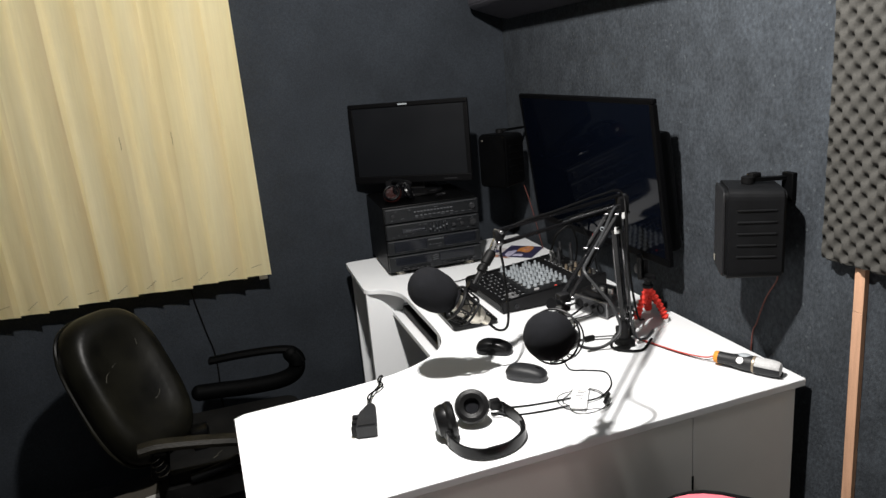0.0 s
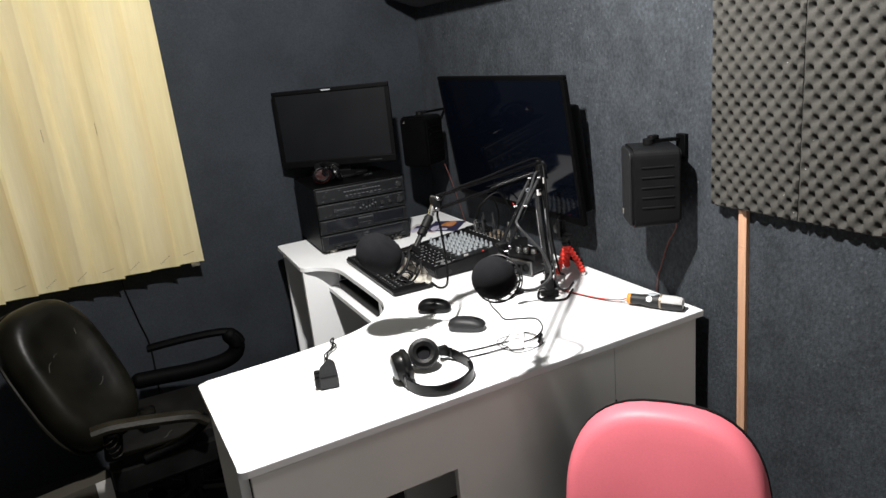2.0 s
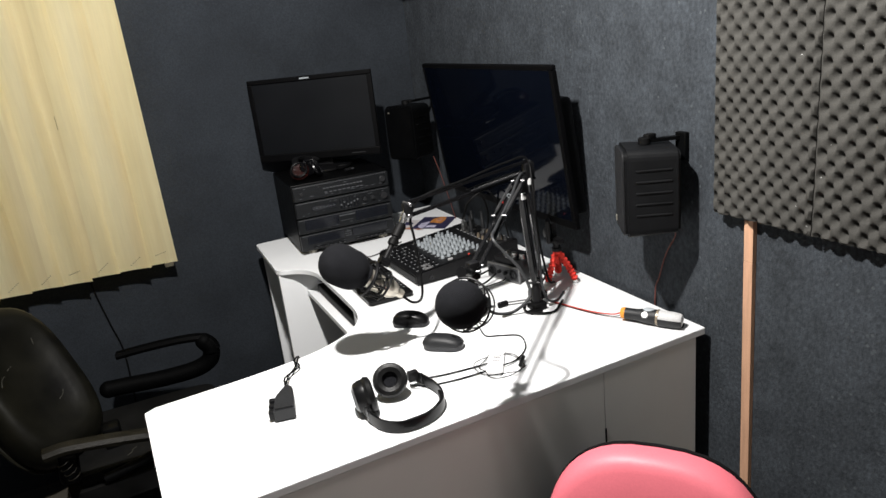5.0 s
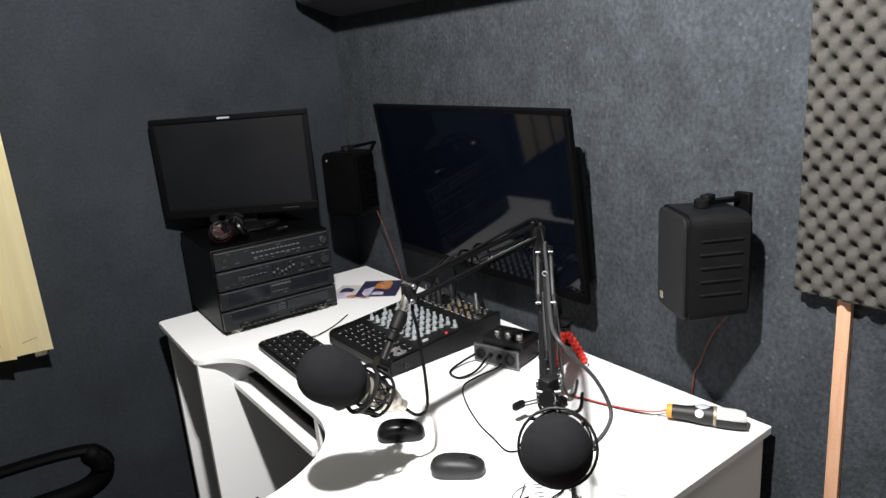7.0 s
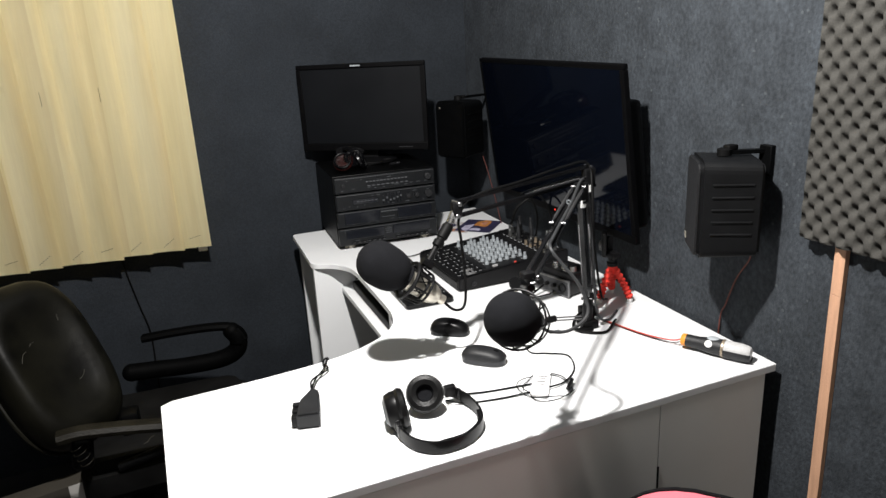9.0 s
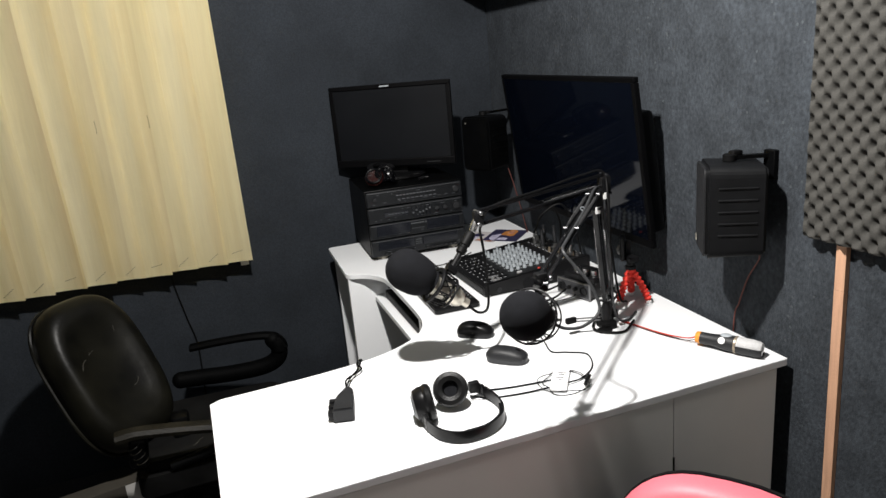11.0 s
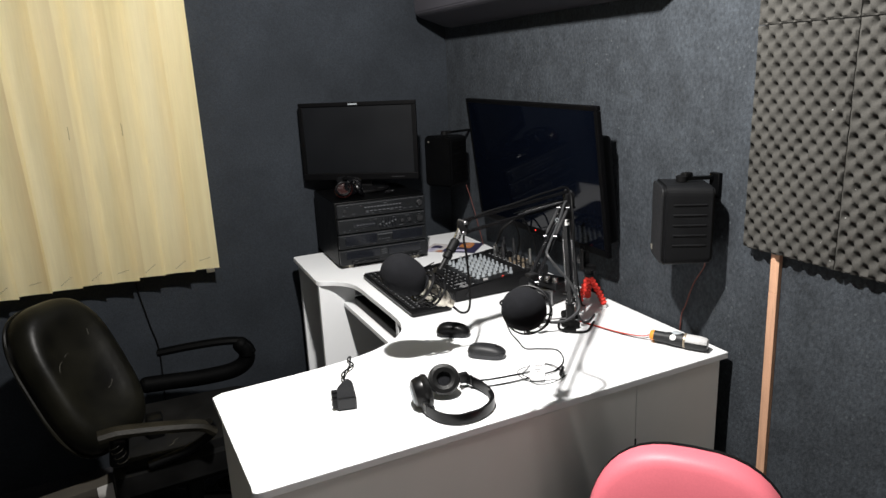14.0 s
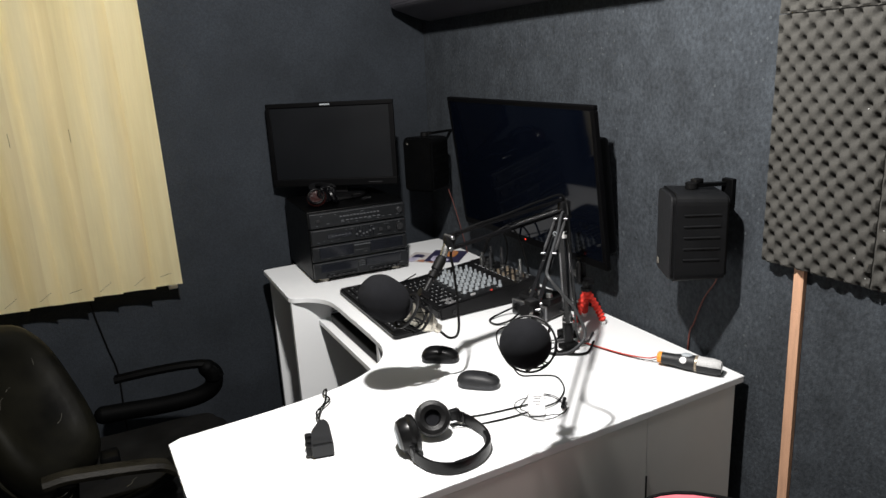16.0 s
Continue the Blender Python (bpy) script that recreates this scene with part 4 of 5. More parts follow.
    for c in range(5):
        for r in range(3):
            s = part("jack_socket", lathe([(0.0072, 0), (0.0072, 0.005), (0.004, 0.005), (0.004, 0.001), (0, 0.001)], 12, top @ pose(0.020 + c * 0.0275, 0.014 + r * 0.022, 0)), STEEL if (c + r) % 4 else BLACK, th, "chrome jack socket")
    for c in range(10):
        for r in range(2):
            part("phono_socket", lathe([(0.0052, 0), (0.0052, 0.002), (0.0040, 0.002), (0.0040, 0.009), (0.0022, 0.009), (0.0022, 0.004), (0, 0.004)], 10, top @ pose(0.128 + c * 0.0135, 0.008 + r * 0.034 + 0.008 * (c % 2), 0)), BRASSY if c % 3 else STEEL, th, "gilt phono socket")
        part("print_bar", abox((0.026 + 0.024 * c, 0.003, 0.0005), (0.012, 0.0018, 0.001), m=top), PRINT, th)
        part("print_bar", abox((0.020 + 0.024 * c, 0.068, 0.0005), (0.009, 0.0018, 0.001), m=top), PRINT, th)
    for x0, y0, hh, mt in ((0.236, 0.036, 0.055, STEEL), (0.075, 0.036, 0.062, CHAR), (0.103, 0.014, 0.058, CHAR), (0.103, 0.058, 0.060, CHAR), (0.048, 0.014, 0.03, STEEL), (0.020, 0.036, 0.03, STEEL)):
        p = part("jack_plug", lathe([(0.0065, 0), (0.0065, hh * 0.55), (0.005, hh * 0.6), (0.004, hh), (0, hh)], 12, top @ pose(x0, y0, 0.003)), mt, th)



mixer()


# ---- audio interface and small amplifier ----
def interface():
    m = pose(1.274, 1.848, DZ, 0, 0, 15.5)
    th = thing("audio_interface", m, "small silver-edged audio interface with knobs and plugged cables", "audio interface")
    part("body", abox((0.005, 0, 0.026), (0.092, 0.116, 0.042), 0.004), CHAR, th)
    part("front_plate", abox((-0.047, 0, 0.026), (0.006, 0.124, 0.046), 0.003), PINSTEEL, th, "grey metal front plate")
    part("face", abox((-0.0496, 0, 0.026), (0.002, 0.116, 0.038), 0.001), FACEGREY, th, "dark grey printed face")
    for s in (-0.050, 0.030):
        part("combo_socket", lathe([(0.013, 0), (0.013, 0.003), (0.010, 0.003), (0.010, -0.002), (0, -0.002)], 18, aim((-0.0506, s + 0.01, 0.027), (-1, 0, 0))), BLACK, th)
    for s in (-0.012, 0.012):
        part("knob", lathe([(0.006, 0), (0.005, 0.009), (0, 0.0095)], 14, aim((-0.0506, s, 0.028), (-1, 0, 0))), BLACK, th)
    for f in ((-0.035, -0.045), (-0.035, 0.045), (0.04, -0.045), (0.04, 0.045)):
        part("foot", lathe([(0.006, 0), (0.006, 0.005), (0, 0.005)], 10, pose(f[0], f[1], 0)), RUBBER, th)
    b = thing("headphone_amplifier", pose(1.276, 1.835, DZ + 0.0475, 0, 0, 15.5), "small black amplifier box with three silver knobs", "amplifier")
    part("body", abox((0, 0, 0.010), (0.078, 0.112, 0.020), 0.004), BLACK, b)
    for k in range(3):
        part("knob", lathe([(0.0095, 0), (0.0095, 0.003), (0.0086, 0.005), (0.0082, 0.013), (0, 0.014)], 16, pose(-0.018, -0.036 + 0.030 * k, 0.020)), STEEL, b, "silver knob")
    part("power_cord", sweep([(0.04, 0.02, 0.012), (0.07, 0.03, 0.0), (0.09, 0.06, -0.045), (0.10, 0.12, -0.046)], 0.002, 6), RUBBER, b)


interface()


# ---- boom arms and microphones ----
def sprung(th, a, b, gap, r, side, span, metal, flat=False):
    """One sprung section of a boom arm: two parallel bars, a pair of springs over part of its length, and pins."""
    a, b = Vector(a), Vector(b)
    d = (b - a).normalized()
    n = Vector(side).normalized()
    n = (n - d * n.dot(d)).normalized()
    w = d.cross(n).normalized()
    w = -w if w.z < 0 else w
    for s in (-1, 1):
        part("arm_bar", sweep([a + n * gap * s, (a + b) / 2 + n * gap * s, b + n * gap * s], 0, section=[(-r, -r * 0.8), (r, -r * 0.8), (r, r * 0.8), (-r, r * 0.8)], steps=2), DARKSTEEL, th)
        off = n * (gap + 0.003) * s + w * 0.0105 if flat else w * s * r * 2.0 - n * gap * 0.4
        c0, c1 = a + (b - a) * span[0] + off, a + (b - a) * span[1] + off
        L = (c1 - c0).length
        bm = rod(bmesh.new(), c0, c1, 0.0013, n=6)
        turns = 26
        pts = [c0 + d * (L * 0.12 + L * 0.76 * i / (turns * 6)) + (n * math.cos(i * math.pi / 3) + w * math.sin(i * math.pi / 3)) * 0.0024 for i in range(turns * 6 + 1)]
        sweep(pts, 0.0009, 4, bm=bm, raw=True)
        part("spring", bm, metal, th)
    if flat:
        for f in span:
            for s in (-1, 1):
                p = a + (b - a) * f + w * 0.0105 + n * s * (gap + 0.003)
                part("spring_pin", arod(p - n * 0.0042, p + n * 0.0042, 0.0021, n=10), PINSTEEL, th, "steel pin")
    for p in (a + n * gap, a - n * gap, b + n * gap, b - n * gap):
        part("pin", arod(p - w * r * 2.4, p + w * r * 2.4, 0.0036, n=10), PINSTEEL if metal is CHROME else DARKSTEEL, th, "steel pin")
    return d, n, w


def boom(base, elbow, end, label, flat):
    """flat: the two bars of the upper section lie side by side, not one above the other."""
    th = thing("microphone_boom_arm", pose(0, 0, 0), label, "boom arm", "boom arms")
    bx, by = base
    part("clamp", abox((bx, by, DZ + 0.010), (0.036, 0.042, 0.020), 0.004), RUBBER, th)
    part("clamp_foot", abox((bx - 0.018, by - 0.018, DZ + 0.004), (0.036, 0.020, 0.008), 0.003), RUBBER, th)
    part("socket", lathe([(0.012, 0), (0.012, 0.035), (0.009, 0.040), (0.009, 0.060), (0, 0.060)], 16, pose(bx, by, DZ + 0.02)), BLACK, th)
    if flat:
        for dz in (0.0, 0.007):
            part("thumb_screw", arod((bx - 0.03, by - 0.02, DZ + 0.033 + dz), (bx - 0.085, by - 0.005, DZ + 0.035 + dz), 0.0018), PINSTEEL, th)
        part("screw_grip", abox((bx - 0.098, by + 0.0, DZ + 0.0385), (0.028, 0.012, 0.015), 0.004), RUBBER, th)
    e = Vector(elbow)
    lo = Vector((bx, by, DZ + 0.075))
    side = (Vector(end) - e).normalized()
    sprung(th, lo, e - (e - lo).normalized() * 0.03, 0.0100, 0.0054, side, (0.12, 0.86), SPRING)
    if flat:
        d, n, w = sprung(th, e, end, 0.0084, 0.0033, (end - e).cross(Vector((0, 0, 1))), (0.05, 0.50), CHROME, True)
        tie = e + (end - e) * 0.27 + w * 0.013
        part("cable_tie", ring(bmesh.new(), aim(tie, d), 0.0040, 0.0009, 16, 6), GREYKNOB, th, "pale cable tie")
        # end yoke with cross bolts
        for k in (-0.016, 0.006):
            bolt = part("cross_bolt", arod(end + d * k - n * 0.0125, end + d * k + n * 0.0125, 0.0026, n=10), PINSTEEL, th, "steel bolt")
            for s in (-1, 1):
                part("bolt_head", lathe([(0, 0), (0.0040, 0), (0.0040, 0.0025), (0.0026, 0.0038), (0, 0.0038)], 12, aim(end + d * k + n * 0.0125 * s, n * s)), PINSTEEL, bolt)
        part("swivel_collar", lathe([(0, 0), (0.0075, 0), (0.0085, 0.003), (0.0085, 0.010), (0.0065, 0.013), (0, 0.013)], 16, pose(end.x, end.y, end.z - 0.030)), PINSTEEL, th, "steel swivel collar")
    else:
        sprung(th, e, end, 0.0155, 0.0046, (0, 0, 1), (0.04, 0.52), CHROME)
    part("elbow_joint", abox((0, 0, 0), (0.030, 0.020, 0.046), 0.004, m=Matrix.Translation(e - (e - lo).normalized() * 0.012)), BLACK, th)
    part("elbow_knob", arod(e + Vector((0.0, 0.012, 0)), e + Vector((0.03, 0.028, 0.0)), 0.008), SATIN, th)
    part("bright_tab", abox(e - (e - lo).normalized() * 0.035 + Vector((-0.004, -0.012, 0)), (0.012, 0.004, 0.016), 0.001), WHITEP, th, "pale tab on the joint")
    part("end_joint", abox(end, (0.022, 0.020, 0.034), 0.004), BLACK, th)
    return th


A_END, A_ELB = Vector((0.890, 1.654, 1.066)), Vector((1.250, 1.706, 1.092))
B_END, B_ELB = Vector((0.855, 1.287, 1.029)), Vector((1.152, 1.588, 1.090))
armA = boom((1.232, 1.672), A_ELB, A_END, "black sprung microphone boom arm clamped to the desk", False)
armB = boom((1.190, 1.612), B_ELB, B_END, "black sprung microphone boom arm reaching over the desk front", True)
for dx, dz in ((0.004, 0.012), (-0.002, -0.013)):
    part("joint_bolt", lathe([(0, 0), (0.0045, 0), (0.0045, 0.003), (0.003, 0.0042), (0, 0.0042)], 12, aim(A_END + Vector((dx, -0.010, dz)), (-0.1, -1, 0.1))), PINSTEEL, armA, "steel bolt head")
part("tube_end", sweep([A_END, A_END + Vector((-0.009, -0.001, -0.012)), A_END + Vector((-0.017, -0.002, -0.027))], 0.0085, 12), STEEL, armA, "bright steel tube end")


def microphone(c, tail, r, hang, body_mat, label, cz, R, tube, grip, stretch):
    """c: middle of the foam ball; tail: end of the body; hang: where it hangs from the arm."""
    c, tail, hang = Vector(c), Vector(tail), Vector(hang)
    ax = (tail - c).normalized()
    L = (tail - c).length
    th = thing("studio_microphone", pose(*c), label, "microphone", "studio microphones")
    inv = Matrix.Translation(-c)
    m = aim((0, 0, 0), ax)
    prof = []
    for i in range(15):
        a = math.pi * i / 14
        z = -math.cos(a) * r
        rr = math.sin(a) * r
        if z > 0:
            # the sleeve runs on over the body before it closes
            u = z / r
            z, rr = z * stretch, r * max(0.62, (1 - u ** 3.4) ** 0.45)
        prof.append((max(rr, 0.0) if i else 0.0, z))
    prof.append((0.0, r * stretch))
    bm = lathe(prof, 36, m)
    for v in bm.verts:
        v.co += v.co.normalized() * 0.0004 * noise.noise(v.co * 45)
    part("foam_windscreen", bm, SPONGE, th, "round black foam windscreen")
    part("body", lathe([(0, r * 0.6), (0.021, r * 0.62), (0.022, L * 0.55), (0.021, L * 0.80), (0.0205, L * 0.815), (0, L * 0.815)], 24, m), body_mat, th)
    part("end_cap", lathe([(0, L * 0.70), (0.0222, L * 0.70), (0.0222, L * 0.80), (0.016, L * 0.89), (0.0105, L * 0.91), (0.0105, L), (0, L)], 24, m), body_mat, th, "champagne metal end cap" if body_mat is SILVER else "")
    # shock mount: two rings, struts and elastic cords
    mount = part("shock_mount", ring(ring(bmesh.new(), m @ pose(0, 0, cz - 0.020), R, tube), m @ pose(0, 0, cz + 0.020), R * 0.86, tube * 0.8), BLACK, th)
    bm = bmesh.new()
    ring(bm, m @ pose(0, 0, cz - 0.012), 0.026, 0.003)
    ring(bm, m @ pose(0, 0, cz + 0.014), 0.026, 0.003)
    part("inner_ring", bm, BLACK, mount)
    for k in range(8):
        a, b = 2 * math.pi * k / 8, 2 * math.pi * (k + 0.5) / 8
        part("strut", arod(m @ Vector((R * math.cos(a), R * math.sin(a), cz - 0.020)), m @ Vector((R * 0.86 * math.cos(a), R * 0.86 * math.sin(a), cz + 0.020)), 0.0022, n=6), BLACK, mount)
        bm = rod(bmesh.new(), m @ Vector((R * math.cos(a), R * math.sin(a), cz - 0.018)), m @ Vector((0.026 * math.cos(b), 0.026 * math.sin(b), cz + 0.012)), 0.0013, n=5)
        rod(bm, m @ Vector((R * 0.86 * math.cos(a), R * 0.86 * math.sin(a), cz + 0.018)), m @ Vector((0.026 * math.cos(b), 0.026 * math.sin(b), cz - 0.010)), 0.0013, n=5)
        part("elastic_cord", bm, RUBBER, mount)
    h = hang - c
    top = m @ Vector((0, 0, cz))
    up = (h - top)
    up = (up - ax * up.dot(ax)).normalized()
    at = top + up * R
    part("swivel", sweep([at, at + up * 0.010, at * 0.52 + h * 0.48], 0.0068, 12), BLACK, th)
    n = (h - at).length
    part("swivel_grip", lathe([(0, 0), (0.0085 * grip, 0), (0.0118 * grip, 0.003), (0.0118 * grip, n * 0.13), (0.0095 * grip, n * 0.15), (0.0095 * grip, n * 0.19), (0.0122 * grip, n * 0.21), (0.0122 * grip, n * 0.46), (0.009 * grip, n * 0.52), (0, n * 0.52)], 18, aim(at * 0.54 + h * 0.46, h - at)), RUBBER, th)
    part("swivel_knob", arod(at + up * 0.010 - ax * 0.012, at + up * 0.010 + ax * 0.012, 0.010), SATIN, th)
    return th


mic1 = microphone((0.707, 1.630, 0.985), (0.836, 1.618, 0.884), 0.0465, A_END + Vector((-0.017, -0.002, -0.027)), SILVER, "studio microphone with black foam ball and champagne body", 0.092, 0.0395, 0.0036, 1.0, 1.42)
mic2 = microphone((0.781, 1.203, 1.010), (0.863, 1.274, 0.961), 0.0412, B_END, BLACK, "studio microphone with black foam ball in a shock mount", 0.044, 0.0460, 0.0018, 0.6, 1.10)

lead = thing("microphone_cable", pose(0, 0, 0), "black microphone cable looping down to the desk", "cable")
part("cord", sweep([(0.836, 1.618, 0.880), (0.860, 1.616, 0.858), (0.884, 1.620, 0.862), (0.894, 1.632, 0.91), (0.892, 1.640, 1.00), (0.894, 1.652, 1.045), (0.93, 1.658, 1.086), (1.05, 1.676, 1.100), (1.18, 1.696, 1.116), (1.245, 1.700, 1.114), (1.240, 1.672, 1.04), (1.235, 1.655, 0.93), (1.26, 1.66, 0.80), (1.32, 1.72, 0.755)], 0.0030, 8), RUBBER, lead)
lead = thing("microphone_cable", pose(0, 0, 0), "thick grey microphone cable along the boom arm", "cable")
part("cord", sweep([(0.863, 1.274, 0.957), (0.888, 1.268, 0.940), (0.925, 1.264, 0.938), (0.966, 1.278, 0.955), (0.962, 1.300, 0.998), (0.943, 1.322, 1.032), (0.932, 1.344, 1.058), (0.970, 1.394, 1.062), (1.075, 1.504, 1.084), (1.140, 1.574, 1.104), (1.166, 1.596, 1.100), (1.180, 1.598, 1.04), (1.192, 1.596, 0.92), (1.205, 1.597, 0.79), (1.245, 1.610, 0.756), (1.300, 1.650, 0.754)], 0.0030, 8), GREYCABLE, lead)

# ---- mice ----
def mouse(x, y, ang, L, W, H, label, shell, side, rim, waist):
    th = thing("computer_mouse", pose(x, y, DZ, 0, 0, ang), label, "mouse", "mice")
    bm = bmesh.new()
    bmesh.ops.create_uvsphere(bm, u_segments=28, v_segments=16, radius=1)
    for v in bm.verts:
        sx, sy, sz = v.co
        k = 1 - waist * (1 - sx * sx) * abs(sy) ** 2
        zz = sz * H if sz > 0 else sz * 0.006
        v.co = (L / 2 * math.copysign(abs(sx) ** 0.8, sx), W / 2 * math.copysign(abs(sy) ** 0.75, sy) * k, rim - 0.001 + zz * (H - rim + 0.008) / H * (1 - 0.18 * sx))
    part("shell", bm, shell, th)
    part("skirt", slab([(L / 2 * 0.97 * math.copysign(abs(math.cos(a)) ** 0.8, math.cos(a)), W / 2 * 0.97 * math.copysign(abs(math.sin(a)) ** 0.75, math.sin(a)) * (1 - waist * math.sin(a) ** 4)) for a in [2 * math.pi * i / 28 for i in range(28)]], 0.001, rim, 0.0015), side, th)
    part("wheel", lathe([(0.008, -0.003), (0.009, 0), (0.008, 0.003)], 16, aim((L * 0.26, 0, H * 0.80 + 0.002), (0, 1, 0))), RUBBER, th)
    return th


mouse(0.892, 1.732, -36, 0.093, 0.057, 0.029, "glossy black computer mouse on the white desk", SATIN, CHAR, 0.011, 0.24)
mouse(0.900, 1.564, -43, 0.097, 0.056, 0.026, "black wireless computer mouse with grey sides", CHAR, FACEGREY, 0.014, 0.12)


# ---- hand microphone lying near the desk corner ----
def stick_mic():
    a, b = Vector((1.304, 1.426, 0)), Vector((1.374, 1.304, 0))
    m = aim((a.x, a.y, DZ + 0.0188), b - a)
    L = (b - a).length
    th = thing("hand_microphone", m, "grey and black tabletop condenser microphone lying down", "microphone")
    part("end_cap", lathe([(0, 0), (0.0115, 0), (0.0130, 0.002), (0.0136, 0.010), (0, 0.010)], 22), ORANGE, th, "orange end cap")
    part("handle", lathe([(0, 0.010), (0.0134, 0.010), (0.0136, 0.036), (0.0165, 0.054), (0.0180, 0.066), (0.0182, 0.084), (0, 0.084)], 24), CHAR, th)
    part("side_plate", ball((0, 0, 0), (0.0125, 0.0125, 0.0195), m.inverted() @ Matrix.Translation(m @ Vector((0, 0, 0.066)) + Vector((0.0015, 0.001, 0.0080))) @ m.to_3x3().to_4x4(), 20, 12), GREYKNOB, th, "light grey inlay")
    part("trim_ring", lathe([(0.0175, 0.083), (0.0190, 0.0845), (0.0190, 0.0885), (0.0175, 0.090)], 22), BRASSY, th, "brown metal trim ring")
    part("grille", lathe([(0, L), (0.013, L - 0.001), (0.0162, L - 0.006), (0.0180, L - 0.020), (0.0180, 0.089), (0, 0.089)], 24), MESHGREY, th, "grey wire grille")
    bm = lathe([(0.0150, L + 0.001), (0.0172, L - 0.006), (0.0188, L - 0.020), (0.0188, 0.0895)], 28)
    below = m.to_3x3().inverted() @ Vector((-0.35, -0.25, -0.9)).normalized()
    bmesh.ops.delete(bm, geom=[f for f in bm.faces if len(f.verts) > 4 or Vector((f.calc_center_median().x, f.calc_center_median().y, 0)).normalized().dot(below) < 0.30], context="FACES")
    bmesh.ops.solidify(bm, geom=bm.faces[:], thickness=0.0012)
    part("lower_shell", bm, CHAR, th, "dark lower shell")
    part("switch", lathe([(0, 0.002), (0.007, 0.0015), (0.008, 0), (0, -0.002)], 18, m.inverted() @ aim(m @ Vector((0, 0, 0.058)) + Vector((-0.0118, -0.0086, 0.0092)), (-0.6, -0.45, 0.66))), WHITEP, th, "round white switch")
    w = part("cord", sweep([m.inverted() @ Vector(p) for p in ((1.304, 1.426, DZ + 0.019), (1.296, 1.452, DZ + 0.008), (1.276, 1.505, DZ + 0.003), (1.252, 1.580, DZ + 0.003), (1.236, 1.632, DZ + 0.003))], 0.0016, 6), REDWIRE, th, "thin red cable")
    part("cord", sweep([m.inverted() @ Vector(p) for p in ((1.304, 1.424, DZ + 0.014), (1.293, 1.450, DZ + 0.004), (1.271, 1.503, DZ + 0.002), (1.248, 1.580, DZ + 0.002), (1.236, 1.62, DZ + 0.002))], 0.0009, 5), RUBBER, th, "thin black cable")


stick_mic()


# ---- red flexible tripod ----
def tripod():
    head = Vector((1.330, 1.715, DZ + 0.105))
    th = thing("flexible_tripod", pose(head.x, head.y, DZ), "small red flexible-leg tripod with a black head", "tripod")
    feet = [Vector((1.300, 1.722, DZ)), Vector((1.366, 1.688, DZ)), Vector((1.365, 1.765, DZ))]
    for f in feet:
        a, b = Vector((0, 0, 0.098)), f - Vector((head.x, head.y, DZ)) + Vector((0, 0, 0.004))
        mid = (a + b) / 2 + Vector((b.x, b.y, 0)) * 0.10
        leg = part("leg", sweep([a, mid, b + Vector((0, 0, 0.008))], 0.0074, 12, steps=6), RED, th)
        path = smooth_path([a, mid, b + Vector((0, 0, 0.008))], 4)
        for p, q in zip(path, path[1:]):
            d = (q - p)
            part("joint", ball(p + d * 0.5, (0.0104, 0.0104, d.length * 0.48), aim(p + d * 0.5, d), 14, 8), RED, leg)
        part("foot", lathe([(0.006, 0), (0.0075, 0.003), (0.0075, 0.010), (0, 0.011)], 12, pose(b.x, b.y, 0)), WHITEP, leg, "white rubber foot")
    part("head", lathe([(0.014, 0.096), (0.014, 0.104), (0.010, 0.106), (0.010, 0.116), (0, 0.117)], 18), BLACK, th)
    part("clamp", abox((0, 0, 0.124), (0.026, 0.038, 0.014), 0.003), BLACK, th)
    part("clamp_jaw", abox((0.004, 0.016, 0.148), (0.016, 0.008, 0.040), 0.003), BLACK, th)
    plate = part("holder_plate", abox((0, 0, 0), (0.012, 0.040, 0.062), 0.004, 3, m=pose(-0.016, 0.012, 0.152, 0, 0, -36)), SATIN, th)
    # a grey ball stands in for the highlight on the glossy holder
    part("painted_highlight", ball((0, 0, 0), (0.007, 0.011, 0.013), pose(-0.023, 0.015, 0.148, 0, 0, -36), 16, 10), GREYP, plate, "rounded grey highlight modelled on the holder")


tripod()


# ---- power adapter ----
def adapter():
    a, b = Vector((0.506, 1.473, 0)), Vector((0.533, 1.584, 0))
    m = pose(a.x, a.y, DZ, 0, 0, math.degrees(math.atan2((b - a).y, (b - a).x)) - 90)
    L = (b - a).length
    th = thing("power_adapter", m, "black plug-in adapter block with a cord over the desk edge", "adapter")
    part("block", slab(round_corners([(-0.020, 0.0), (0.022, 0.0), (0.020, L * 0.70), (0.015, L * 0.86), (0.002, L * 0.86), (-0.016, L * 0.55)], [0.004, 0.004, 0.01, 0.006, 0.006, 0.01], 3), 0, 0.030, 0.004), CHAR, th)
    for k in range(3):
        part("socket_rib", abox((-0.023, 0.012 + 0.022 * k, 0.014), (0.014, 0.013, 0.020), 0.003), BLACK, th)
    inv = m.inverted()
    for o in (0.0, 0.007):
        part("cord", sweep([inv @ Vector(p) for p in ((0.530 + o, 1.568, DZ + 0.016), (0.552 - o, 1.630, DZ + 0.012), (0.578 + o * 1.5, 1.675, DZ + 0.008), (0.593 - o, 1.712, DZ + 0.006), (0.606, 1.752, DZ - 0.01), (0.610, 1.762, DZ - 0.10), (0.60, 1.77, 0.30))], 0.0020, 6), RUBBER, th)


adapter()

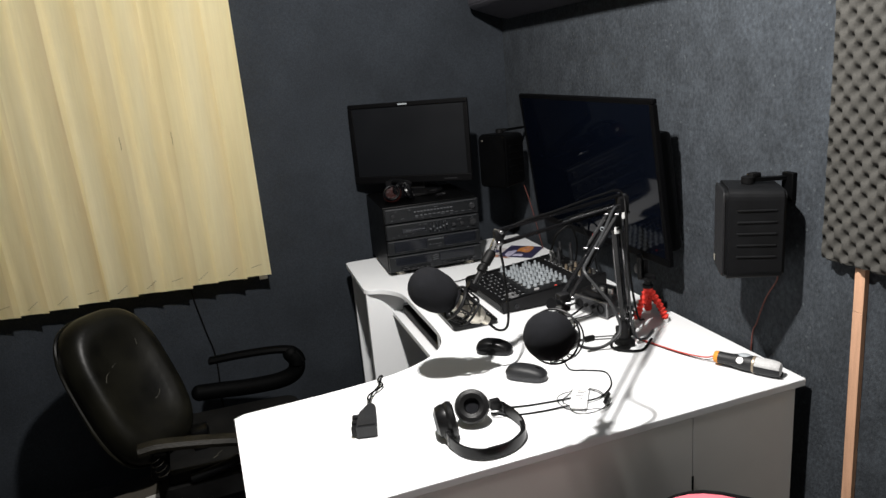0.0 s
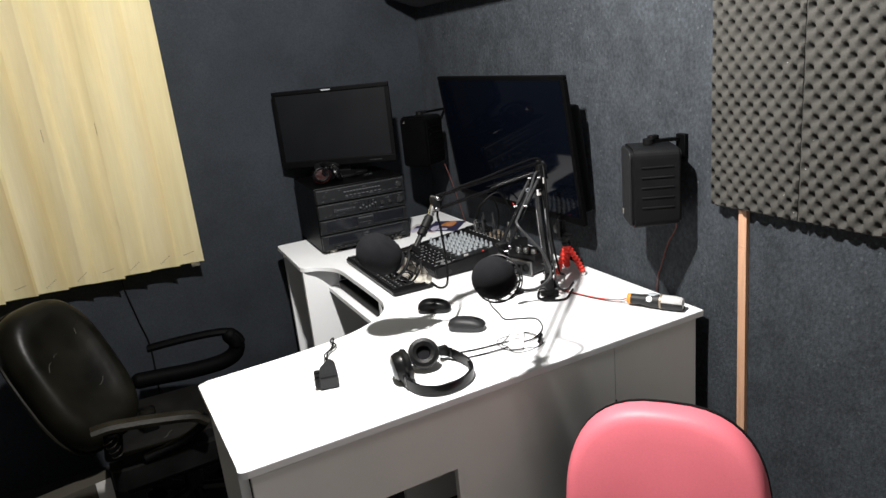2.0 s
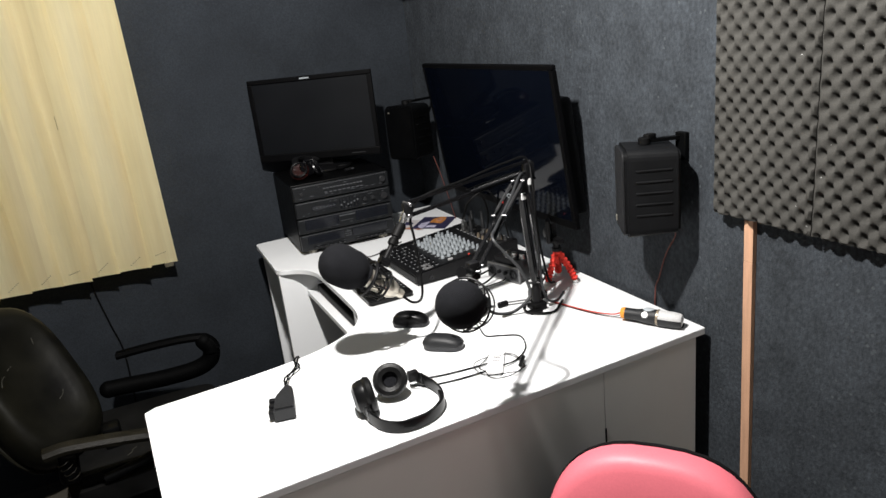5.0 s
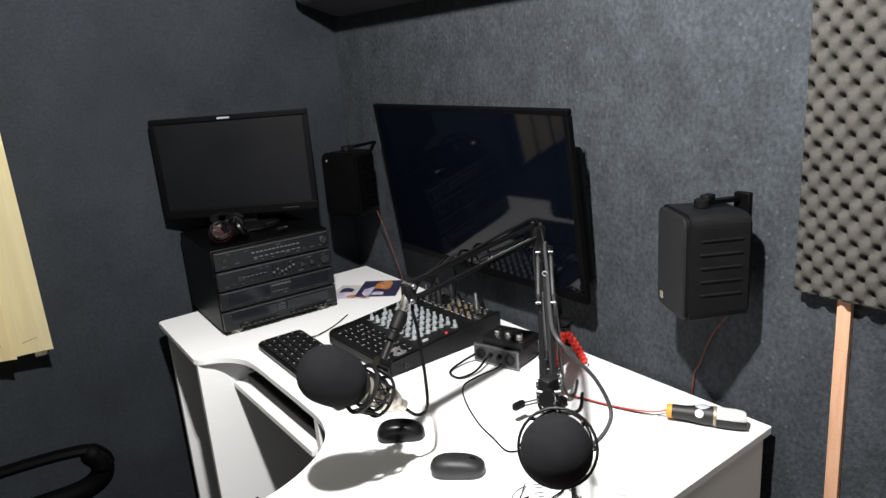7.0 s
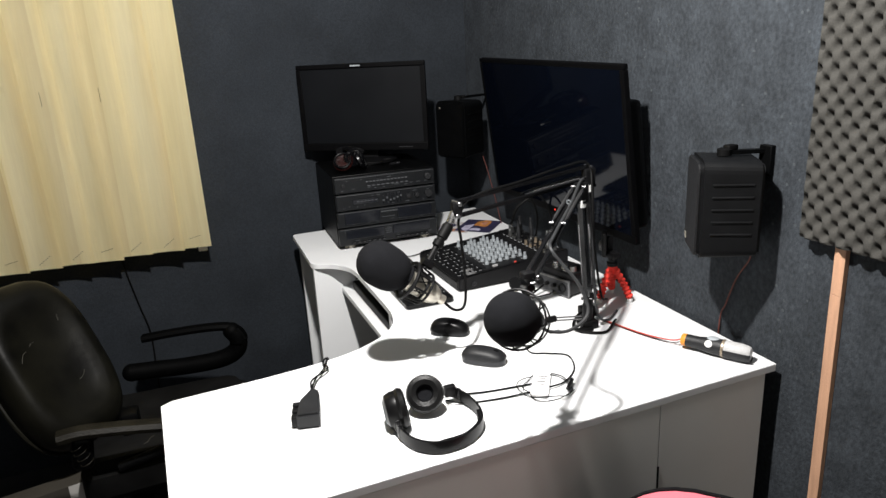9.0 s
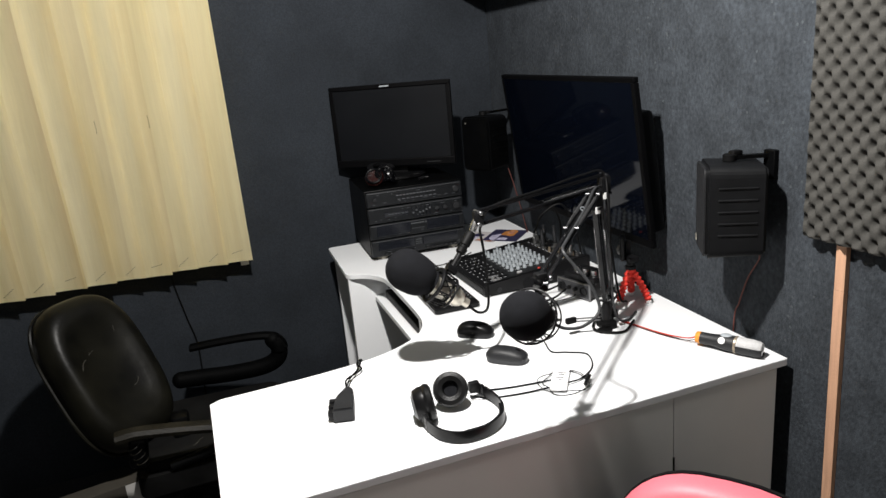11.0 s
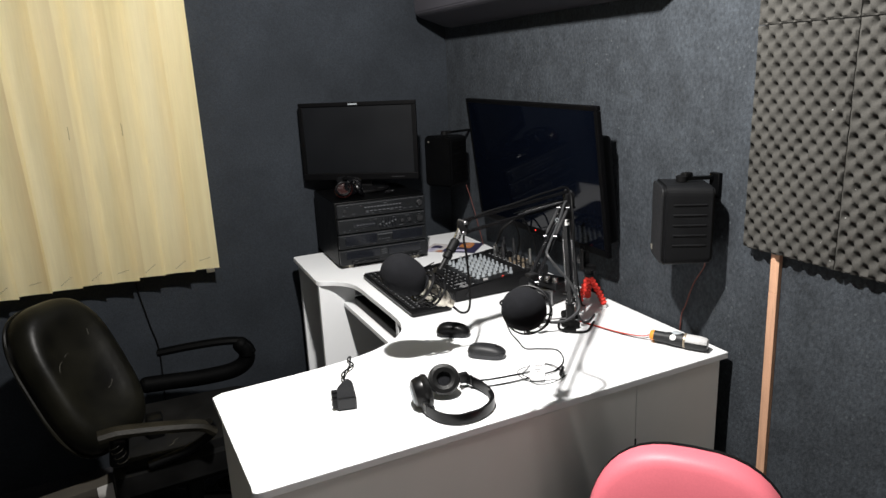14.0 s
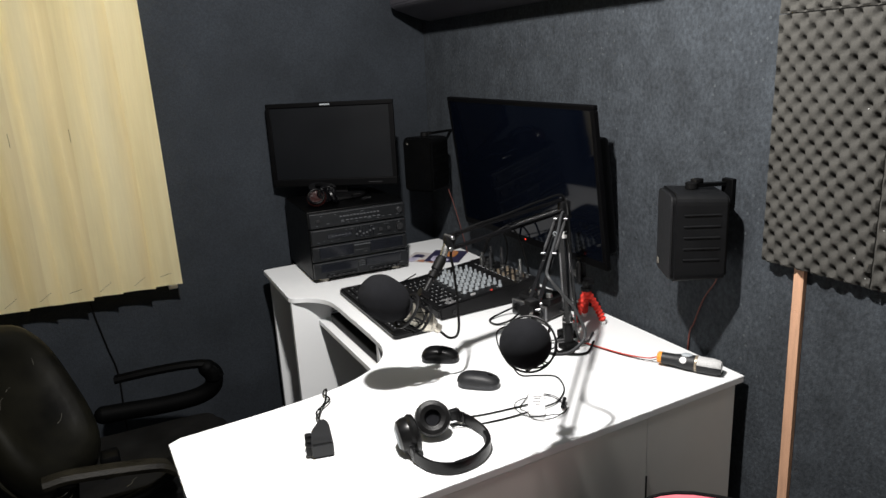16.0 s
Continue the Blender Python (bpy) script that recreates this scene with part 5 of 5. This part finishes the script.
# ---- white tag with a coil of thin cable ----
tag = thing("cable_tag", pose(0.955, 1.420, DZ, 0, 0, -34), "clear and white plastic tag holding a coiled cable", "tag")
part("tag_plate", slab(round_corners([(-0.017, -0.052), (0.017, -0.052), (0.017, 0.052), (-0.017, 0.052)], [0.006] * 4, 4), 0.002, 0.010, 0.002), CLEAR, tag)
for k, (x, y, w) in enumerate(((0.003, 0.018, 0.018), (0.002, 0.010, 0.013), (0.0, -0.004, 0.016), (0.002, -0.014, 0.010))):
    part("print_bar", abox((x, y, 0.0104), (w, 0.0025, 0.0006)), INK, tag)
coil = thing("coiled_cable", pose(0.956, 1.402, DZ), "thin black cable coiled loosely on the desk", "cable")
pts = []
random.seed(9)
for i in range(26):
    a = 2 * math.pi * i / 13.2
    rr = 0.050 + 0.007 * math.sin(i * 0.8) + random.uniform(-0.003, 0.003)
    pts.append((rr * math.cos(a) * 1.02, rr * math.sin(a) * 0.95, 0.003 + 0.002 * (i % 4)))
part("coil", sweep(pts, 0.0010, 6, steps=4), RUBBER, coil)
part("lead", sweep([(0.004, -0.005, 0.006), (0.043, 0.003, 0.004), (0.091, 0.043, 0.002), (0.112, 0.100, 0.002), (0.078, 0.130, 0.002), (0.050, 0.150, 0.002), (0.060, 0.20, 0.002), (0.075, 0.262, 0.002), (0.110, 0.345, 0.002), (0.150, 0.405, 0.002), (0.195, 0.418, 0.004), (0.250, 0.407, 0.012), (0.262, 0.405, 0.020)], 0.0018, 6), RUBBER, coil)
part("plug", arod((0.03, -0.03, 0.008), (0.055, -0.005, 0.010), 0.004), BLACK, coil)

# ---- printed sheets behind the mixer ----
def blob(cx, cy, rx, ry, wave, z, thick=0.0003):
    pts = [(cx + rx * math.cos(a) * (1 + wave * math.sin(3 * a + cx * 90)), cy + ry * math.sin(a) * (1 + wave * math.cos(2 * a))) for a in [2 * math.pi * i / 28 for i in range(28)]]
    return slab(pts, z, z + thick)


sh = thing("printed_flyer", pose(1.343, 2.535, DZ + 0.0022, 0, 0, 46), "glossy dark purple printed flyer with an orange picture", "flyer")
part("sheet", abox((0, 0, 0.0006), (0.150, 0.131, 0.0010)), INKBLUE, sh)
part("pale_swirl", blob(-0.030, 0.034, 0.036, 0.022, 0.35, 0.0011), LILAC, sh, "pale lilac printed swirl")
part("pale_swirl", blob(-0.052, -0.004, 0.014, 0.026, 0.30, 0.0011), LILAC, sh, "pale lilac printed swirl")
part("picture", blob(0.026, -0.008, 0.040, 0.034, 0.22, 0.0012), INKORANGE, sh, "orange printed picture")
part("picture", blob(0.030, -0.012, 0.020, 0.016, 0.30, 0.0016), INKRED, sh, "brown printed picture")
sh2 = thing("printed_flyer", pose(1.272, 2.572, DZ + 0.0005, 0, 0, 40), "pale printed flyer with brown and orange pictures", "flyer")
part("sheet", abox((0, 0, 0.0004), (0.125, 0.135, 0.0006)), FLYER, sh2)
for x, y, w, h in ((-0.038, -0.040, 0.020, 0.022), (-0.006, -0.050, 0.022, 0.013), (-0.046, -0.004, 0.013, 0.020)):
    part("picture", blob(x, y, w, h, 0.3, 0.0008), INKRED, sh2, "brown printed picture")
part("pale_swirl", blob(-0.030, 0.036, 0.028, 0.022, 0.3, 0.0008), LILAC, sh2, "pale lilac printed swirl")
part("pale_swirl", blob(0.010, 0.030, 0.020, 0.030, 0.3, 0.0008), INKBLUE, sh2, "dark blue printed shape")

# loose leads on the desk
for label, pts, r in (
    ("black lead curling from the audio interface", [(1.214, 1.880, 0.777), (1.180, 1.895, 0.762), (1.130, 1.885, 0.754), (1.125, 1.845, 0.754), (1.165, 1.835, 0.760), (1.212, 1.850, 0.772)], 0.0028),
    ("black cables bundled by the boom clamps", [(1.34, 1.85, 0.754), (1.33, 1.78, 0.758), (1.28, 1.72, 0.768), (1.24, 1.69, 0.76), (1.19, 1.66, 0.755), (1.15, 1.60, 0.757), (1.20, 1.56, 0.754), (1.26, 1.60, 0.757)], 0.0032),
    ("black lead behind the mixer", [(1.282, 2.158, 0.865), (1.30, 2.16, 0.905), (1.345, 2.155, 0.925), (1.372, 2.16, 0.86), (1.380, 2.20, 0.754)], 0.0032),
    ("black lead behind the mixer", [(1.262, 2.130, 0.865), (1.285, 2.11, 0.925), (1.340, 2.09, 0.950), (1.378, 2.08, 0.87), (1.388, 2.05, 0.754)], 0.0032),
):
    w = thing("loose_lead", pose(0, 0, 0), label, "cable", "loose leads")
    part("cord", sweep(pts, r, 7), RUBBER, w)


# ---- pink visitor chair, its back towards the desk ----
def pink_chair():
    th = thing("visitor_chair", pose(0.924, 0.924, 0, 0, 0, -51.3), "office chair with pink vinyl backrest and black shell", "chair")
    W, H, z0 = 0.368, 0.42, 0.352
    lean = radians(15)
    out = []
    for i in range(48):
        a = 2 * math.pi * i / 48
        ca, sa = math.cos(a), math.sin(a)
        e = 0.73 if sa > 0 else 0.5
        out.append((W / 2 * math.copysign(abs(ca) ** e, ca) * (1 + 0.03 * sa), z0 + H / 2 + H / 2 * math.copysign(abs(sa) ** (0.81 if sa > 0 else 0.5), sa)))

    def shell(grow, layers, mat, name, label=""):
        bm = bmesh.new()
        rings = []
        for k, (sc, y) in enumerate(layers):
            rings.append([bm.verts.new((x * sc * grow, y - 0.18 * (x * sc) ** 2 + 0.05 * (((z - z0) / H - 0.5) * sc) ** 2, z0 + H / 2 + (z - z0 - H / 2) * sc * grow)) for x, z in out])
        for p, q in zip(rings, rings[1:]):
            for i in range(48):
                j = (i + 1) % 48
                bm.faces.new((p[i], p[j], q[j], q[i]))
        bm.faces.new(rings[0]), bm.faces.new(rings[-1])
        # the back leans away from the seat
        for v in bm.verts:
            y, z = v.co.y, v.co.z - z0
            v.co.y, v.co.z = y * math.cos(lean) + z * math.sin(lean), z0 + z * math.cos(lean) - y * math.sin(lean)
        return part(name, bm, mat, th, label)

    shell(1.0, [(0.01, -0.047), (0.15, -0.047), (0.30, -0.0465), (0.50, -0.046), (0.70, -0.0455), (0.84, -0.0440), (0.90, -0.0415), (0.945, -0.035), (0.975, -0.024), (0.992, -0.012), (0.998, -0.003), (0.97, 0.003)], PINK, "backrest", "padded pink vinyl backrest")
    shell(1.0, [(0.96, 0.001), (1.006, 0.0), (1.010, 0.007), (0.98, 0.016), (0.5, 0.022)], BLACK, "back_shell", "black plastic back shell")
    part("spine", sweep([(0, 0.072, 0.54), (0, 0.055, 0.42), (0, 0.02, 0.335), (0, -0.12, 0.325)], 0, section=[(-0.03, -0.006), (0.03, -0.006), (0.03, 0.006), (-0.03, 0.006)]), BLACK, th)
    part("seat", slab(round_corners([(-0.19, -0.44), (0.19, -0.44), (0.19, -0.06), (-0.19, -0.06)], [0.08, 0.08, 0.06, 0.06], 6), 0.34, 0.40, 0.02, 4), LEATHER, th, "padded black vinyl seat")
    part("seat_pan", slab(round_corners([(-0.185, -0.435), (0.185, -0.435), (0.185, -0.065), (-0.185, -0.065)], [0.08, 0.08, 0.06, 0.06], 6), 0.325, 0.34, 0.004), BLACK, th)
    part("column", lathe([(0.028, 0.09), (0.028, 0.25), (0.018, 0.25), (0.018, 0.33), (0, 0.33)], 18, pose(0, -0.26, 0)), BLACK, th)
    for k in range(5):
        a = radians(90 + 72 * k)
        d = Vector((math.cos(a), math.sin(a), 0))
        c = Vector((0, -0.26, 0))
        leg = part("leg", sweep([c + Vector((0, 0, 0.10)), c + d * 0.15 + Vector((0, 0, 0.085)), c + d * 0.26 + Vector((0, 0, 0.065))], 0.016, 8), BLACK, th)
        part("castor", lathe([(0.026, -0.02), (0.028, 0), (0.026, 0.02)], 16, aim(c + d * 0.26 + Vector((0, 0, 0.028)), d.cross(Vector((0, 0, 1))))), RUBBER, leg)


pink_chair()


# ---- black office chair behind the desk wing ----
def office_chair():
    th = thing("office_chair", pose(0.10, 2.36, 0, 0, 0, 0), "worn black leather office chair with looped armrests", "chair")
    inv = th.matrix_world.inverted()
    # the backrest leans back; its width runs across y
    base, top = Vector((0.068, 2.277, 0.34)), Vector((-0.107, 2.447, 0.80))
    up = (top - base).normalized()
    side = Vector((0.7, 0.7, 0.0))
    side = (side - up * side.dot(up)).normalized()
    nrm = side.cross(up).normalized()  # looks out over the seat

    def rim(a, sc, dep):
        ca, sa = math.cos(a), math.sin(a)
        w, h = 0.149 * math.copysign(abs(ca) ** 0.66, ca), 0.246 * math.copysign(abs(sa) ** 0.66, sa)
        return inv @ (base + side * w * sc + up * (0.306 + h * sc) + nrm * dep)

    bm = bmesh.new()
    n, kk = 44, []
    for sc, dep in ((0.01, 0.006), (0.15, 0.0065), (0.30, 0.009), (0.44, 0.013), (0.55, 0.019), (0.68, 0.0275), (0.80, 0.030), (0.90, 0.022), (0.96, 0.006), (1.0, -0.022), (0.99, -0.055), (0.90, -0.075), (0.6, -0.082), (0.2, -0.084)):
        kk.append([bm.verts.new(rim(2 * math.pi * i / n, sc, dep)) for i in range(n)])
    for p, q in zip(kk, kk[1:]):
        for i in range(n):
            bm.faces.new((p[i], p[(i + 1) % n], q[(i + 1) % n], q[i]))
    bm.faces.new(kk[0]), bm.faces.new(kk[-1])
    part("backrest", bm, LEATHER, th)
    part("piping", sweep([rim(2 * math.pi * i / 40, 1.0, -0.060) for i in range(40)], 0.006, 8, closed=True, raw=True), LEATHER, th)
    for a0, a1, s0, s1 in ((2.75, 3.05, 0.42, 0.60), (1.9, 2.4, 0.30, 0.34), (5.2, 5.8, 0.34, 0.40), (0.75, 0.85, 0.50, 0.56)):
        part("crease", sweep([rim(a0 + (a1 - a0) * k / 4, s0 + (s1 - s0) * k / 4, 0.0075 + 0.055 * max(0, s0 + (s1 - s0) * k / 4 - 0.30) + 0.0008 * (k % 2)) for k in range(5)], 0.0010, 6), SCUFF, th, "pale worn crease")
    part("back_bracket", abox((0.03, -0.05, 0.37), (0.05, 0.06, 0.16), 0.01), DEEP, th)
    part("seat", slab(round_corners([(-0.10, -0.22), (0.36, -0.20), (0.38, 0.20), (-0.10, 0.22)], [0.05, 0.10, 0.10, 0.05], 6), 0.262, 0.385, 0.03, 4), SEAT, th, "worn black leather seat")
    for p in (((0.160, 2.212, 0.3853), (0.172, 2.222, 0.3858), (0.176, 2.236, 0.3855), (0.187, 2.247, 0.3853)), ((0.145, 2.160, 0.378), (0.160, 2.166, 0.381), (0.168, 2.178, 0.3848))):
        part("crease", sweep([inv @ Vector(q) for q in p], 0.0011, 6), SCUFF, th, "pale worn crease")
    sec = [(-0.020, -0.010), (0.020, -0.010), (0.024, 0.002), (0.016, 0.012), (-0.016, 0.012), (-0.024, 0.002)]
    far = [(0.175, 2.645, 0.522), (0.28, 2.620, 0.532), (0.39, 2.590, 0.538), (0.455, 2.572, 0.530), (0.482, 2.563, 0.495), (0.470, 2.566, 0.455), (0.43, 2.575, 0.425), (0.34, 2.595, 0.412)]
    part("armrest", sweep([inv @ Vector(p) for p in far], 0, section=[(u * 0.8, v * 0.9) for u, v in sec]), ARMBLACK, th, "looped black plastic armrest")
    pad = [inv @ Vector(p) for p in ((0.450, 2.573, 0.518), (0.466, 2.569, 0.490), (0.456, 2.571, 0.450), (0.405, 2.581, 0.424), (0.30, 2.605, 0.413), (0.20, 2.625, 0.414), (0.125, 2.635, 0.416))]
    bm = sweep(pad, 0.029, 14)
    for p, q in ((pad[0], 0.029), (pad[-1], 0.029)):
        ball(p, q, bm=bm)
    part("arm_pad", bm, ARMBLACK, th, "thick rounded black arm pad")
    near = [(-0.014, 2.095, 0.522), (0.035, 2.098, 0.523), (0.10, 2.100, 0.513), (0.18, 2.104, 0.497), (0.25, 2.108, 0.478), (0.285, 2.110, 0.45)]
    part("armrest", sweep([inv @ Vector(p) for p in near], 0, section=sec), WORN, th, "worn brownish plastic armrest")
    part("arm_support", sweep([inv @ Vector(p) for p in ((0.270, 2.115, 0.480), (0.28, 2.13, 0.44), (0.22, 2.14, 0.40), (0.10, 2.15, 0.37))], 0.014, 10), DEEP, th)
    for k in range(4):
        part("bellows_ring", ring(bmesh.new(), inv @ aim((0.022 + 0.005 * k, 2.104, 0.482 - 0.016 * k), (0.35, 0, -1)), 0.016, 0.0013, 20, 6), WORN, th)
    part("side_cover", abox((0, 0, 0), (0.05, 0.03, 0.09), 0.012, 3, m=inv @ pose(0.03, 2.12, 0.455, 0, 8, 0)), DEEP, th)
    part("column", lathe([(0.03, 0.08), (0.03, 0.22), (0.02, 0.22), (0.02, 0.31), (0, 0.31)], 18, pose(0.12, 0, 0)), BLACK, th)
    for k in range(5):
        a = radians(72 * k + 56)
        d = Vector((math.cos(a), math.sin(a), 0))
        c = Vector((0.12, 0, 0))
        leg = part("leg", sweep([c + Vector((0, 0, 0.10)), c + d * 0.12 + Vector((0, 0, 0.085)), c + d * 0.20 + Vector((0, 0, 0.065))], 0.018, 8), BLACK, th)
        part("castor", lathe([(0.026, -0.02), (0.028, 0), (0.026, 0.02)], 16, aim(c + d * 0.20 + Vector((0, 0, 0.028)), d.cross(Vector((0, 0, 1))))), RUBBER, leg)


office_chair()

# ---- carton on the floor behind the chair ----
ct = thing("cardboard_box", pose(-0.187, 2.290, 0, 0, 0, 11), "long cardboard box with a white end strip beside the chair", "box")
part("carton", abox((0, 0, 0.1355), (0.344, 0.06, 0.271), 0.002), CARD, ct)
# the right end of the long side is much paler than the rest
part("end_strip", abox((0.150, -0.0312, 0.1355), (0.044, 0.002, 0.268)), DULLWHITE, ct, "pale strip at the end")
